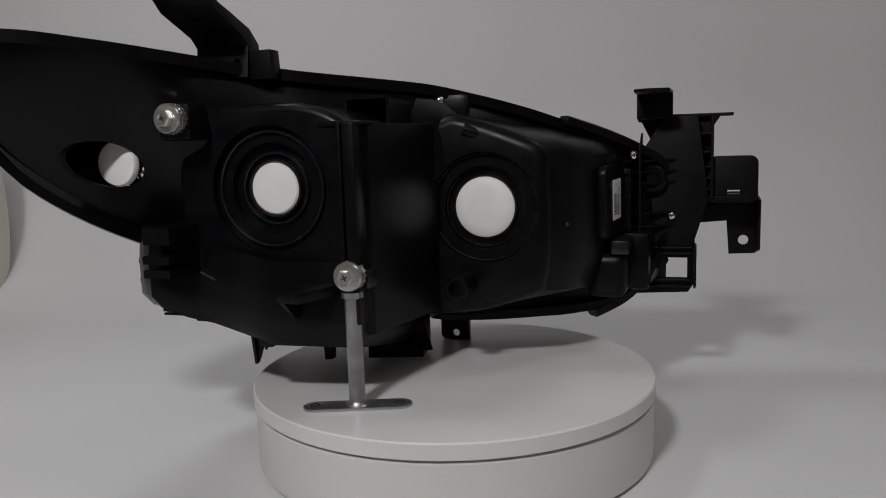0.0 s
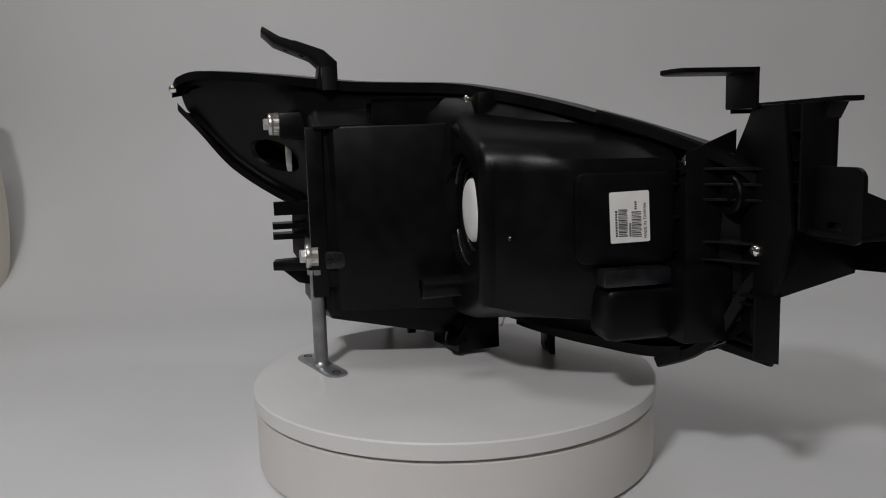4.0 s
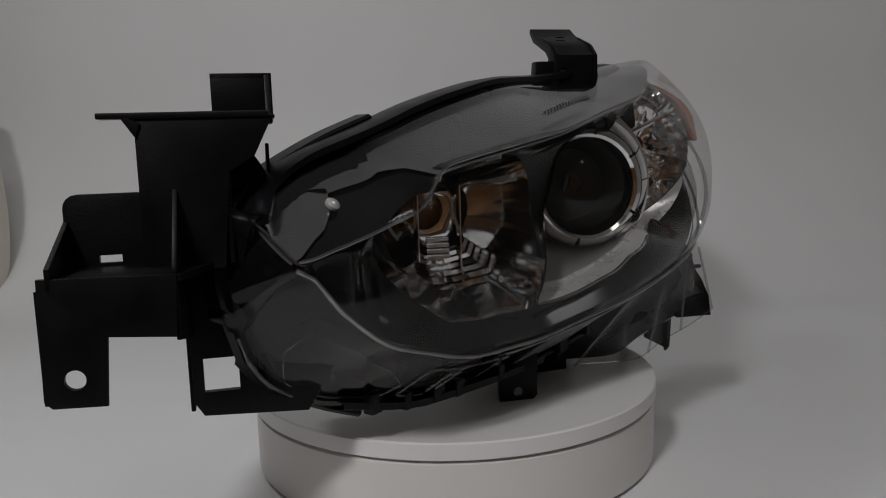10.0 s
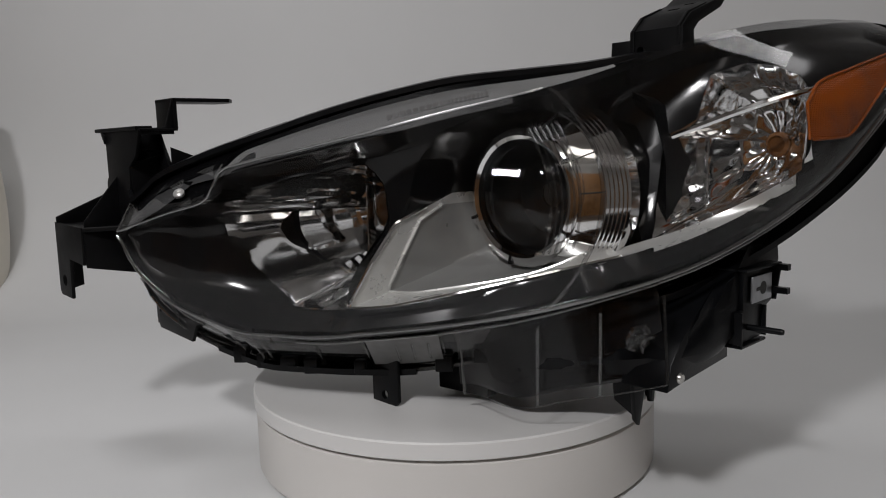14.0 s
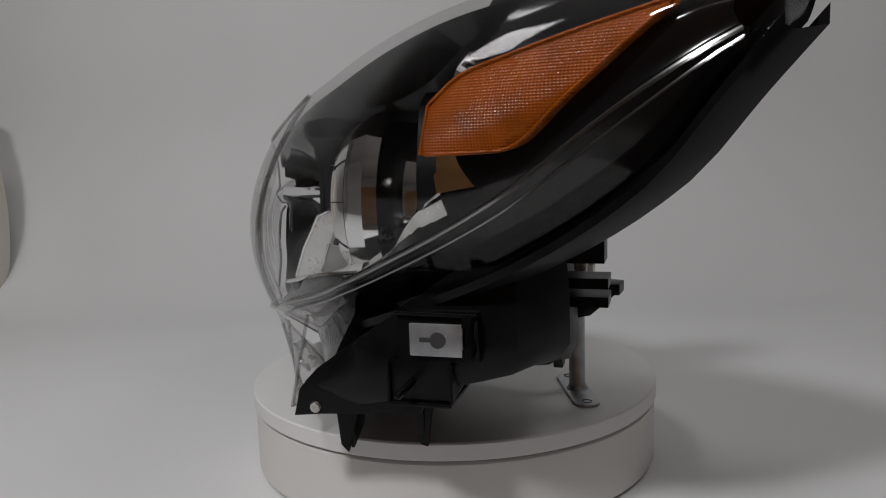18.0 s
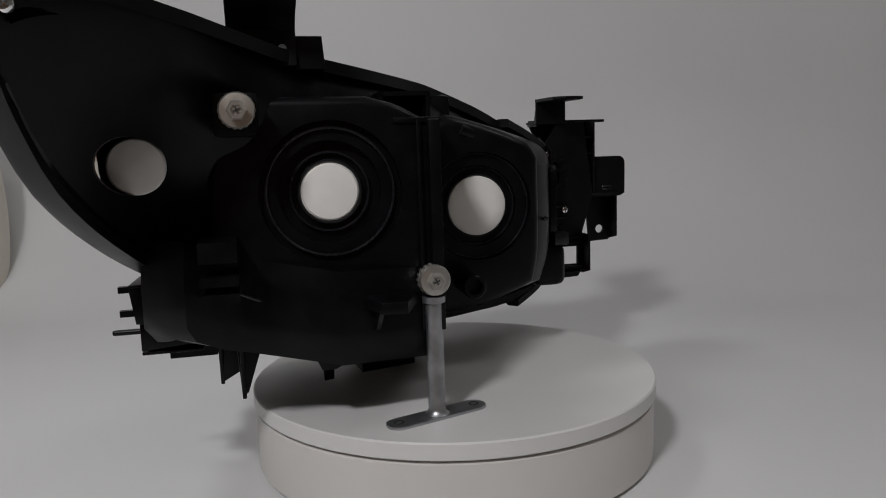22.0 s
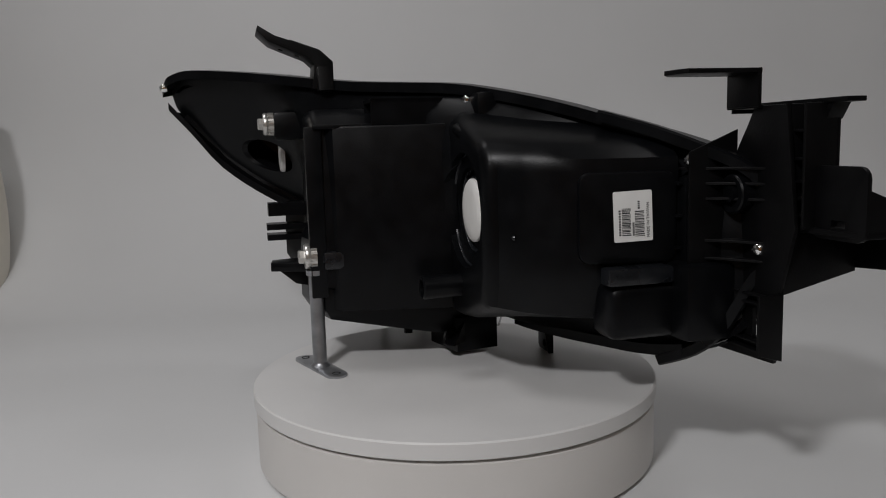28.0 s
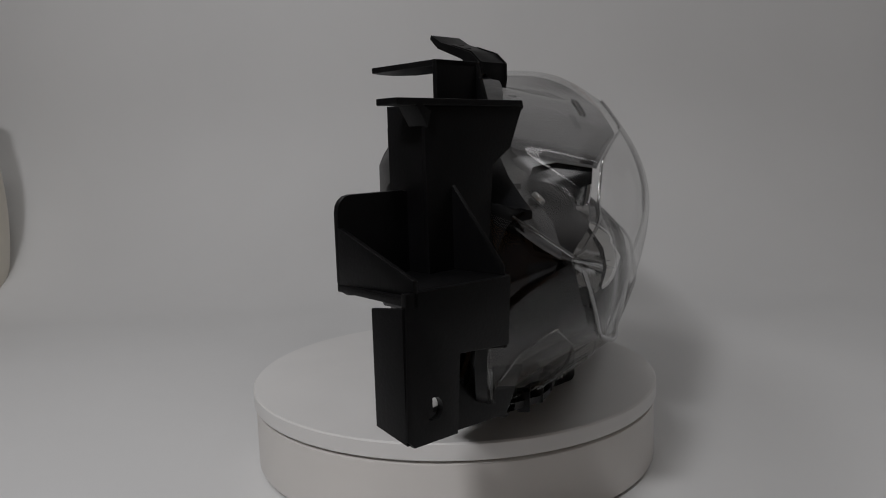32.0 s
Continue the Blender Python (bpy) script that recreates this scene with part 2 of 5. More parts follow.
# ---- headlight ----
# u: v and z of the top seam, the upper crease, the bulge, the lower lip and the bottom seam
LENS_ROWS = [
    (0.246, 0.028, 0.152, 0.034, 0.142, 0.036, 0.118, 0.034, 0.100, 0.022, 0.090),
    (0.2390, 0.041, 0.147, 0.0700, 0.1262, 0.0712, 0.1246, 0.0700, 0.1228, 0.021, 0.072),
    (0.220, 0.030, 0.164, 0.080, 0.131, 0.083, 0.116, 0.082, 0.099, 0.021, 0.050),
    (0.190, 0.026, 0.177, 0.090, 0.140, 0.098, 0.110, 0.090, 0.075, 0.029, 0.034),
    (0.163, 0.030, 0.1855, 0.0935, 0.1475, 0.105, 0.110, 0.0985, 0.0655, 0.0400, 0.0270),
    (0.147, 0.0312, 0.190, 0.0980, 0.1690, 0.1110, 0.111, 0.1035, 0.0605, 0.0488, 0.0238),
    (0.130, 0.032, 0.195, 0.1030, 0.1735, 0.1165, 0.112, 0.1085, 0.058, 0.056, 0.022),
    (0.090, 0.032, 0.207, 0.114, 0.181, 0.1275, 0.115, 0.1165, 0.057, 0.066, 0.022),
    (0.040, 0.033, 0.219, 0.127, 0.191, 0.1430, 0.133, 0.1330, 0.064, 0.078, 0.024),
    (-0.010, 0.032, 0.228, 0.129, 0.202, 0.158, 0.142, 0.148, 0.072, 0.092, 0.032),
    (-0.060, 0.027, 0.232, 0.131, 0.212, 0.168, 0.145, 0.156, 0.081, 0.112, 0.052),
    (-0.100, 0.024, 0.235, 0.126, 0.222, 0.171, 0.152, 0.160, 0.091, 0.120, 0.070),
    (-0.150, 0.028, 0.241, 0.112, 0.238, 0.160, 0.164, 0.152, 0.105, 0.118, 0.085),
    (-0.200, 0.022, 0.248, 0.090, 0.251, 0.143, 0.186, 0.134, 0.126, 0.100, 0.104),
    (-0.250, 0.013, 0.254, 0.057, 0.258, 0.111, 0.209, 0.105, 0.155, 0.074, 0.129),
    (-0.300, 0.006, 0.258, 0.025, 0.260, 0.070, 0.232, 0.069, 0.198, 0.048, 0.166),
    (-0.326, 0.006, 0.254, 0.013, 0.253, 0.044, 0.240, 0.043, 0.220, 0.032, 0.202),
    (-0.341, 0.010, 0.243, 0.012, 0.241, 0.020, 0.238, 0.020, 0.232, 0.018, 0.226),
]
STATIONS = [0.246, 0.2390, 0.2375, 0.235, 0.23, 0.222, 0.212, 0.202] + [0.19, 0.18, 0.172, 0.166, 0.163, 0.160, 0.157, 0.154, 0.151, 0.149, 0.147, 0.144, 0.14] + list(np.linspace(0.13, -0.31, 45)) + list(np.linspace(-0.315, -0.341, 8))


def section(u):
    u = float(u)
    q = [float(k) for k in spline(LENS_ROWS, u)]
    return [Vector((u, q[2 * k], q[2 * k + 1])) for k in range(5)]     # top, crease, bulge, lip, bottom


def front_curve(u, s):
    """A point of the front face: s = 0 at the crease, 1 at the lip."""
    s = float(s)
    _, c, m, l, _ = section(u)
    mid = 2 * m - (c + l) / 2
    return (1 - s) ** 2 * c + 2 * s * (1 - s) * mid + s * s * l


def inset(u, s, d):
    """The front face set back by d."""
    a, e = front_curve(u, s), 1e-3
    du = front_curve(u + e, s) - front_curve(u - e, s)
    ds = front_curve(u, min(1, s + e)) - front_curve(u, max(0, s - e))
    n = du.cross(ds).normalized()
    if n.y < 0:
        n = -n
    return a - n * d


def lens_part(head):
    bm = bmesh.new()
    rows = []
    for u in STATIONS:
        t, c, m, l, b = section(u)
        row = [t.lerp(c, k / 5) for k in range(5)]
        row += [front_curve(u, s) for s in np.linspace(0.0, 1.0, 15)]
        row += [l.lerp(b, k / 5) for k in range(1, 6)]
        rows.append(row)
    vs = grid(bm, rows)
    bm.faces.new(vs[0]), bm.faces.new(vs[-1])
    ob = part("lens", bm, LENS, head, "clear domed polycarbonate cover lens", 35)
    return ob


def shell_part(head):
    """The black housing shell behind the seam, from the bottom seam round the back to the top seam, 3 mm thick."""
    bm = bmesh.new()
    rows = []
    depth = [(-0.35, 0.002), (-0.30, 0.004), (-0.24, 0.003), (-0.205, 0.012), (-0.17, 0.035), (-0.1, 0.05), (0.0, 0.05), (0.08, 0.03), (0.15, 0.012), (0.25, 0.006)]
    for u in STATIONS:
        t, c, m, l, b = section(u)
        d = float(spline(depth, u)[0])
        n = Vector((0, -(t.z - b.z), t.y - b.y)).normalized()
        if n.y > 0:
            n = -n
        outer, inner = [], []
        for k in range(13):
            s = k / 12
            p = b.lerp(t, s) + n * d * (math.sin(math.pi * s) ** 0.45 if 0 < s < 1 else 0) + Vector((0, 0, -0.003 + 0.006 * s))
            outer.append(p)
            inner.append(p - n * 0.003 + Vector((0, 0, 0.0012 - 0.0024 * s)))
        rows.append([b + Vector((0, 0.006, -0.002))] + outer + [t + Vector((0, 0.006, 0.002))] + inner[::-1])
    vs = grid(bm, rows, True)
    bm.faces.new(vs[0]), bm.faces.new(vs[-1])
    return part("housing_shell", bm, BLACK, head, "matt black moulded housing", 40)


BEZEL_DEPTH = [(-0.345, 0.002), (-0.30, 0.005), (-0.25, 0.006), (-0.225, 0.009), (-0.205, 0.022), (-0.18, 0.042), (-0.155, 0.062), (-0.138, 0.072), (-0.12, 0.074), (-0.10, 0.062), (-0.075, 0.042), (-0.05, 0.034), (-0.02, 0.038), (0.01, 0.044), (0.035, 0.046), (0.06, 0.050), (0.09, 0.055), (0.12, 0.056), (0.15, 0.050), (0.18, 0.036), (0.205, 0.014), (0.22, 0.005), (0.246, 0.002)]


def bezel_point(u, s, lift=0.0):
    d = 0.006 + float(spline(BEZEL_DEPTH, float(u))[0]) * max(0.0, math.sin(math.pi * min(1, max(0, float(s))))) ** (0.28 if u > 0.06 or u < -0.1 else 0.4)
    low = max(0.0, min(1.0, (float(s) - 0.5) / 0.3)) * max(0.0, min(1.0, (float(u) + 0.04) / 0.03)) * max(0.0, min(1.0, (0.085 - float(u)) / 0.03))
    d -= max(0.0, d - 0.018) * low * low * (3 - 2 * low)      # shallow again towards the lower lip
    near = min(d, 0.014)
    return inset(float(u), float(s), near) - Vector((0, d - near - lift, 0))


CURVES = {}


def bezel_v(u, z, lift=0.0):
    """How far ahead the bezel stands at u and z."""
    k = round(float(u) * 500)
    if k not in CURVES:
        p = [bezel_point(k / 500, s) for s in np.linspace(0, 1, 15)]
        CURVES[k] = ([-q.z for q in p], [q.y for q in p])
    return float(np.interp(-z, *CURVES[k])) + lift


def bezel_part(head):
    bm = bmesh.new()
    rows = []
    for u in np.linspace(0.234, -0.330, 76):
        t, c, m, l, b = section(u)
        row = [t + Vector((0, 0.004, -0.004)), t.lerp(c, 0.45) + Vector((0, -0.003, -0.010))]
        row += [bezel_point(u, s) for s in np.linspace(0.0, 1.0, 24)]
        row += [l.lerp(b, 0.25) + Vector((0, -0.012, 0.002)), l.lerp(b, 0.7) + Vector((0, -0.016, 0.002)), b + Vector((0, -0.006, 0.0))]
        behind = [row[0] + Vector((0, 0, -0.002)), row[1] + Vector((0, -0.001, -0.002))] + [bezel_point(u, s, -0.002) for s in np.linspace(0.0, 1.0, 24)]
        behind += [p + Vector((0, -0.002, 0.001)) for p in row[-3:]]
        rows.append(row + behind[::-1])
    vs = grid(bm, rows, True)
    bm.faces.new(vs[0]), bm.faces.new(vs[-1])
    return part("bezel", bm, GLOSS, head, "gloss black inner bezel", 35)


# outlines on the bezel, seen from ahead: car X and z
BOWL = [(0.083, 0.134), (0.076, 0.143), (0.062, 0.153), (0.034, 0.161), (0.000, 0.166), (-0.025, 0.170), (-0.033, 0.157), (-0.0355, 0.134), (-0.034, 0.109), (-0.026, 0.074), (0.008, 0.068), (0.033, 0.0695), (0.058, 0.0865), (0.077, 0.1066), (0.084, 0.119)]
WELL = [(-0.028, 0.075), (-0.0365, 0.104), (-0.0437, 0.130), (-0.052, 0.148), (-0.058, 0.170), (-0.078, 0.189), (-0.104, 0.199), (-0.130, 0.201), (-0.151, 0.190), (-0.161, 0.168), (-0.164, 0.146), (-0.164, 0.124), (-0.172, 0.110), (-0.140, 0.100), (-0.105, 0.090), (-0.062, 0.079)]
SIGNAL = [(-0.168, 0.182), (-0.186, 0.193), (-0.189, 0.221), (-0.206, 0.228), (-0.222, 0.226), (-0.236, 0.219), (-0.245, 0.208), (-0.249, 0.184), (-0.248, 0.160), (-0.231, 0.144), (-0.198, 0.126), (-0.174, 0.117), (-0.170, 0.133), (-0.169, 0.150)]


def on_bezel(X, z):
    """The place on the bezel that lies straight ahead of X and z."""
    lo, hi = -0.16, 0.26
    for _ in range(30):
        y = (lo + hi) / 2
        p = CAR @ Vector((X, y, z))
        if p.y > bezel_v(max(-0.34, min(0.24, p.x)), z):
            hi = y
        else:
            lo = y
    return lo


LEFT_EDGE = ([0.075, 0.104, 0.130, 0.143, 0.152, 0.16], [0.1235, 0.109, 0.092, 0.06, 0.036, 0.028])


def edge_y(x, z):
    """Where the panel's rim lies: on the bezel, but set back beside the ring."""
    y = on_bezel(x, z) - 0.0006
    return min(y, float(np.interp(z, *LEFT_EDGE))) if x > -0.065 and 0.074 < z < 0.2 and x < -0.0265 - (z - 0.074) * 0.28 else y


def well_rows(outline, X, z, r, y0, bend, steps, s0=0.0, s1=1.0, lift=0.0):
    """Rows from a round mouth (X, y0, z; radius r) out to an outline on the bezel."""
    rows = []
    for x, h in outline:
        a = math.atan2(h - z, x - X)
        mx, mz, yb = X + r * math.cos(a), z + r * math.sin(a), edge_y(x, h)
        row = []
        for k in np.linspace(s0, s1, steps):
            k = float(k)
            row.append(CAR @ Vector((mx + (x - mx) * k, y0 + (yb - y0) * k**bend + lift, mz + (h - mz) * k)))
        rows.append(row)
    return rows


def bowl(head, name, outline, X, z, r, y0, label, pillow=0.0, wide=4, tall=5, deep=0.0, fluted=False):
    """A chromed reflector between a bulb mouth and its outline on the bezel, in pillow facets."""
    rows = well_rows(smooth_loop(outline, 8), X, z, r, y0, 1.9, 31)
    if deep:
        ahead_way = CAR.to_3x3() @ Vector((0, 1, 0))
        for row in rows:
            total = (row[-1] - row[0]).dot(ahead_way)
            for i in range(31):
                k = i / 30
                y = deep * total * (k / 0.72) ** 1.7 if k < 0.72 else total * (deep + (1 - deep) * ((k - 0.72) / 0.28) ** 0.9)
                row[i] = row[i] + ahead_way * (y - (row[i] - row[0]).dot(ahead_way))
    m = (CAR @ Vector((X, 0.08, z)))
    rnd = random.Random(7)
    lean = [[rnd.uniform(0.7, 1.2) for _ in range(40)] for _ in range(60)]
    for i, row in enumerate(rows):
        back = CAR.inverted() @ row[-1]
        side = math.degrees(math.atan2(back.z - z, back.x - X)) % 360
        for k in range(1, 30):
            a, b = (i % wide) / wide, (k % tall) / tall
            lift = pillow * lean[i // wide][k // tall] * math.sin(math.pi * a) * math.sin(math.pi * b)
            if fluted:
                low = 215 < side < 300 and k > 9
                lift = 0.0011 * (k % 2) if low else (0.0016 * ((k // 6) % 2) if side < 35 or side > 318 else 0.0)
            row[k] = row[k] + (m - row[k]).normalized() * lift
    bm = bmesh.new()
    grid(bm, rows + [rows[0]])
    bmesh.ops.remove_doubles(bm, verts=bm.verts, dist=1e-6)
    ob = part(name, bm, CHROME, head, label, 24)
    return ob


def outline_cutter(outline, back=-0.2):
    bm = bmesh.new()
    plate(bm, smooth_loop(outline, 4), back, 0.3, CXZ)
    return bm


def pipe(bm, pts, r, n=8, close=False):
    """A round bead along points."""
    pts = [Vector(p) for p in pts]
    rows = []
    for i, p in enumerate(pts):
        a, b = pts[i - 1 if i or close else 0], pts[(i + 1) % len(pts) if i + 1 < len(pts) or close else i]
        t = (b - a).normalized()
        side = t.cross(Vector((0, 0, 1)) if abs(t.z) < 0.9 else Vector((1, 0, 0))).normalized()
        up = side.cross(t)
        rows.append([p + r * (math.cos(2 * math.pi * k / n) * side + math.sin(2 * math.pi * k / n) * up) for k in range(n)])
    if close:
        rows.append(rows[0])
    vs = grid(bm, rows, True)
    if not close:
        bm.faces.new(vs[0]), bm.faces.new(vs[-1])


def ring(bm, m, r, h, wide, n=48):
    """A raised ring of square section round the z axis of m."""
    lathe(bm, [(r, 0), (r, h), (r + wide * 0.3, h + 0.0006), (r + wide * 0.7, h + 0.0006), (r + wide, h), (r + wide, 0)], m, n)


def prism(bm, back, front, y0, y1, round_by=0.006):
    """A chamber: the outline back (X, z) at Y = y0 grows into front at y1, its rear edge rounded."""
    cx, cz = sum(p[0] for p in back) / len(back), sum(p[1] for p in back) / len(back)
    rows = []
    for k in range(5):
        a = math.pi / 2 * k / 4
        q = round_by * (1 - math.sin(a))
        row = []
        for x, z in back:
            d = math.hypot(x - cx, z - cz)
            row.append(CAR @ Vector((x + (cx - x) / d * q, y0 + round_by * (1 - math.cos(a)), z + (cz - z) / d * q)))
        rows.append(row)
    for y in (y1 if isinstance(y1, tuple) else (y1,)):
        rows.append([CAR @ Vector((x, min(y, 0.034 + 0.9 * x) if y > 0 else y, z)) for x, z in front])
    vs = grid(bm, rows, True)
    bm.faces.new(vs[0]), bm.faces.new(vs[-1])


def smooth_loop(pts, cuts=4):
    """Rounds an outline's corners (closed Catmull-Rom, tightened)."""
    out, n = [], len(pts)
    for i in range(n):
        p0, p1, p2, p3 = (Vector(pts[(i + k) % n]) for k in (-1, 0, 1, 2))
        for k in range(cuts):
            t = k / cuts
            c = 0.5 * ((2 * p1) + (p2 - p0) * t * 0.5 + (2 * p0 - 5 * p1 + 4 * p2 - p3) * t * t * 0.5 + (3 * p1 - p0 - 3 * p2 + p3) * t**3 * 0.5)
            l = p1.lerp(p2, t)
            out.append(tuple(c * 0.5 + l * 0.5) if k else tuple(p1))
    return out


CXZ = CAR @ UZ      # outline in car X, z; thickness along Y
CYZ = CAR @ VZ      # outline in car Y, z; thickness along X


def rounded(a0, b0, a1, b1, r, n=4):
    out = []
    for cx, cy, s in ((a1 - r, b1 - r, 0), (a0 + r, b1 - r, 1), (a0 + r, b0 + r, 2), (a1 - r, b0 + r, 3)):
        out += [(cx + r * math.cos(math.pi / 2 * (s + k / n)), cy + r * math.sin(math.pi / 2 * (s + k / n))) for k in range(n + 1)]
    return out


def block(a, b, m=CAR):
    bm = bmesh.new()
    box(bm, a, b, m)
    return bm


def adjuster(head, X, Y, z, sub):
    """A zinc adjuster bolt facing the rear: toothed washer, flange, hex head and cross slot."""
    m = ahead(X, Y, z) @ Matrix.Rotation(math.pi, 4, "X")
    bm = bmesh.new()
    lathe(bm, [(0.0, -0.004), (0.0098, -0.004), (0.0104, -0.003), (0.0104, 0.0), (0.0096, 0.0012), (0.0060, 0.0016), (0.0, 0.0016)], m, 36)
    washer = part("adjuster_bolt", bm, ZINC, head, "zinc-plated adjuster bolt with round flange")
    bm = bmesh.new()
    for k in range(18):
        a = 2 * math.pi * k / 18
        box(bm, (0.0098, -0.0009, -0.0085), (0.0107, 0.0009, -0.0035), m @ Matrix.Rotation(a, 4, "Z"))
    lathe(bm, [(0.0, -0.0085), (0.0100, -0.0085), (0.0100, -0.0040), (0.0, -0.0040)], m, 36)
    part("toothed_wheel", bm, ZINC, washer)
    bm = bmesh.new()
    lathe(bm, [(0.0060, 0.0016), (0.0060, 0.0052), (0.0052, 0.0062), (0.0034, 0.0062), (0.0026, 0.0052), (0.0, 0.0052)], m, 6)
    part("hex_head", bm, ZINC, washer, smooth=0)
    bm = bmesh.new()
    for a in (0.4, 0.4 + math.pi / 2):
        box(bm, (-0.0021, -0.0005, 0.005), (0.0021, 0.0005, 0.0056), m @ Matrix.Rotation(a, 4, "Z"))
    part("cross_recess", bm, INK, washer)


def screw(head, p, way, r=0.0045):
    m = Matrix.Translation(p) @ Vector(way).to_track_quat("Z", "Y").to_matrix().to_4x4()
    bm = bmesh.new()
    lathe(bm, [(0.0, -0.004), (r * 0.9, -0.004), (r, -0.001), (r, 0.0), (r * 0.9, 0.0014), (r * 0.6, 0.0024), (r * 0.25, 0.0029), (0.0, 0.003)], m, 24)
    s = part("screw", bm, CHROME, head, "small bright domed screw")
    bm = bmesh.new()
    for a in (0.2, 0.2 + math.pi / 2):
        box(bm, (-r * 0.45, -0.0004, 0.0024), (r * 0.45, 0.0004, 0.0031), m @ Matrix.Rotation(a, 4, "Z"))
    part("cross_recess", bm, INK, s)


SIDE = CAR @ Matrix.Translation((0.1228, 0.095, 0)) @ Matrix.Rotation(radians(-8.7), 4, "Z")     # the slanted side wall


def label_part(head):
    m = SIDE @ Matrix(((0, 0, 1, 0), (1, 0, 0, 0), (0, 1, 0, 0.130), (0, 0, 0, 1))) @ Matrix.Rotation(radians(2), 4, "Z")
    # outline space: x along the car, y up, z out of the side wall
    bm = bmesh.new()
    plate(bm, rounded(-0.0135, -0.0172, 0.0135, 0.0172, 0.0012), 0.0, 0.0005, m)
    lab = part("label", bm, PAPER, head, "white printed barcode sticker", 0)
    rnd = random.Random(5)
    for x0, y0, w, h in ((-0.0078, -0.0130, 0.0062, 0.0185), (0.0012, -0.0138, 0.0066, 0.0175)):
        bm = bmesh.new()
        y = y0
        while y < y0 + h:
            t = rnd.choice((0.0003, 0.0005, 0.0008))
            box(bm, (x0, y, 0.0004), (x0 + w * rnd.choice((1, 1, 0.92)), min(y + t, y0 + h), 0.00062), m)
            y += t + rnd.choice((0.0003, 0.0004, 0.0006))
        tagged(part("barcode", bm, INK, lab, smooth=0), kind="stuff")
    bm = bmesh.new()
    for x0, y0, n, s in ((-0.0100, -0.0128, 10, 0.0016), (-0.0006, -0.0132, 7, 0.0012), (0.0034, 0.0048, 4, 0.0013)):
        for k in range(n):
            box(bm, (x0, y0 + k * s * 1.12, 0.0004), (x0 + 0.0014, y0 + k * s * 1.12 + s * 0.8, 0.0006), m)
    part("printed_bars", bm, INK, lab, smooth=0)
    cu = bpy.data.curves.new("words", "FONT")
    cu.body, cu.size, cu.align_x, cu.align_y, cu.extrude = "MADE IN TAIWAN", 0.0029, "CENTER", "CENTER", 0.0001
    tmp = new("words", cu)
    dg = bpy.context.evaluated_depsgraph_get()
    me = bpy.data.meshes.new_from_object(tmp.evaluated_get(dg))
    bpy.data.objects.remove(tmp)
    me.transform(m @ Matrix.Translation((0.0104, -0.003, 0.0006)) @ Matrix.Rotation(radians(90), 4, "Z"))
    me.materials.clear()
    me.materials.append(INK)
    ob = new("lettering", me)
    ob.parent = lab


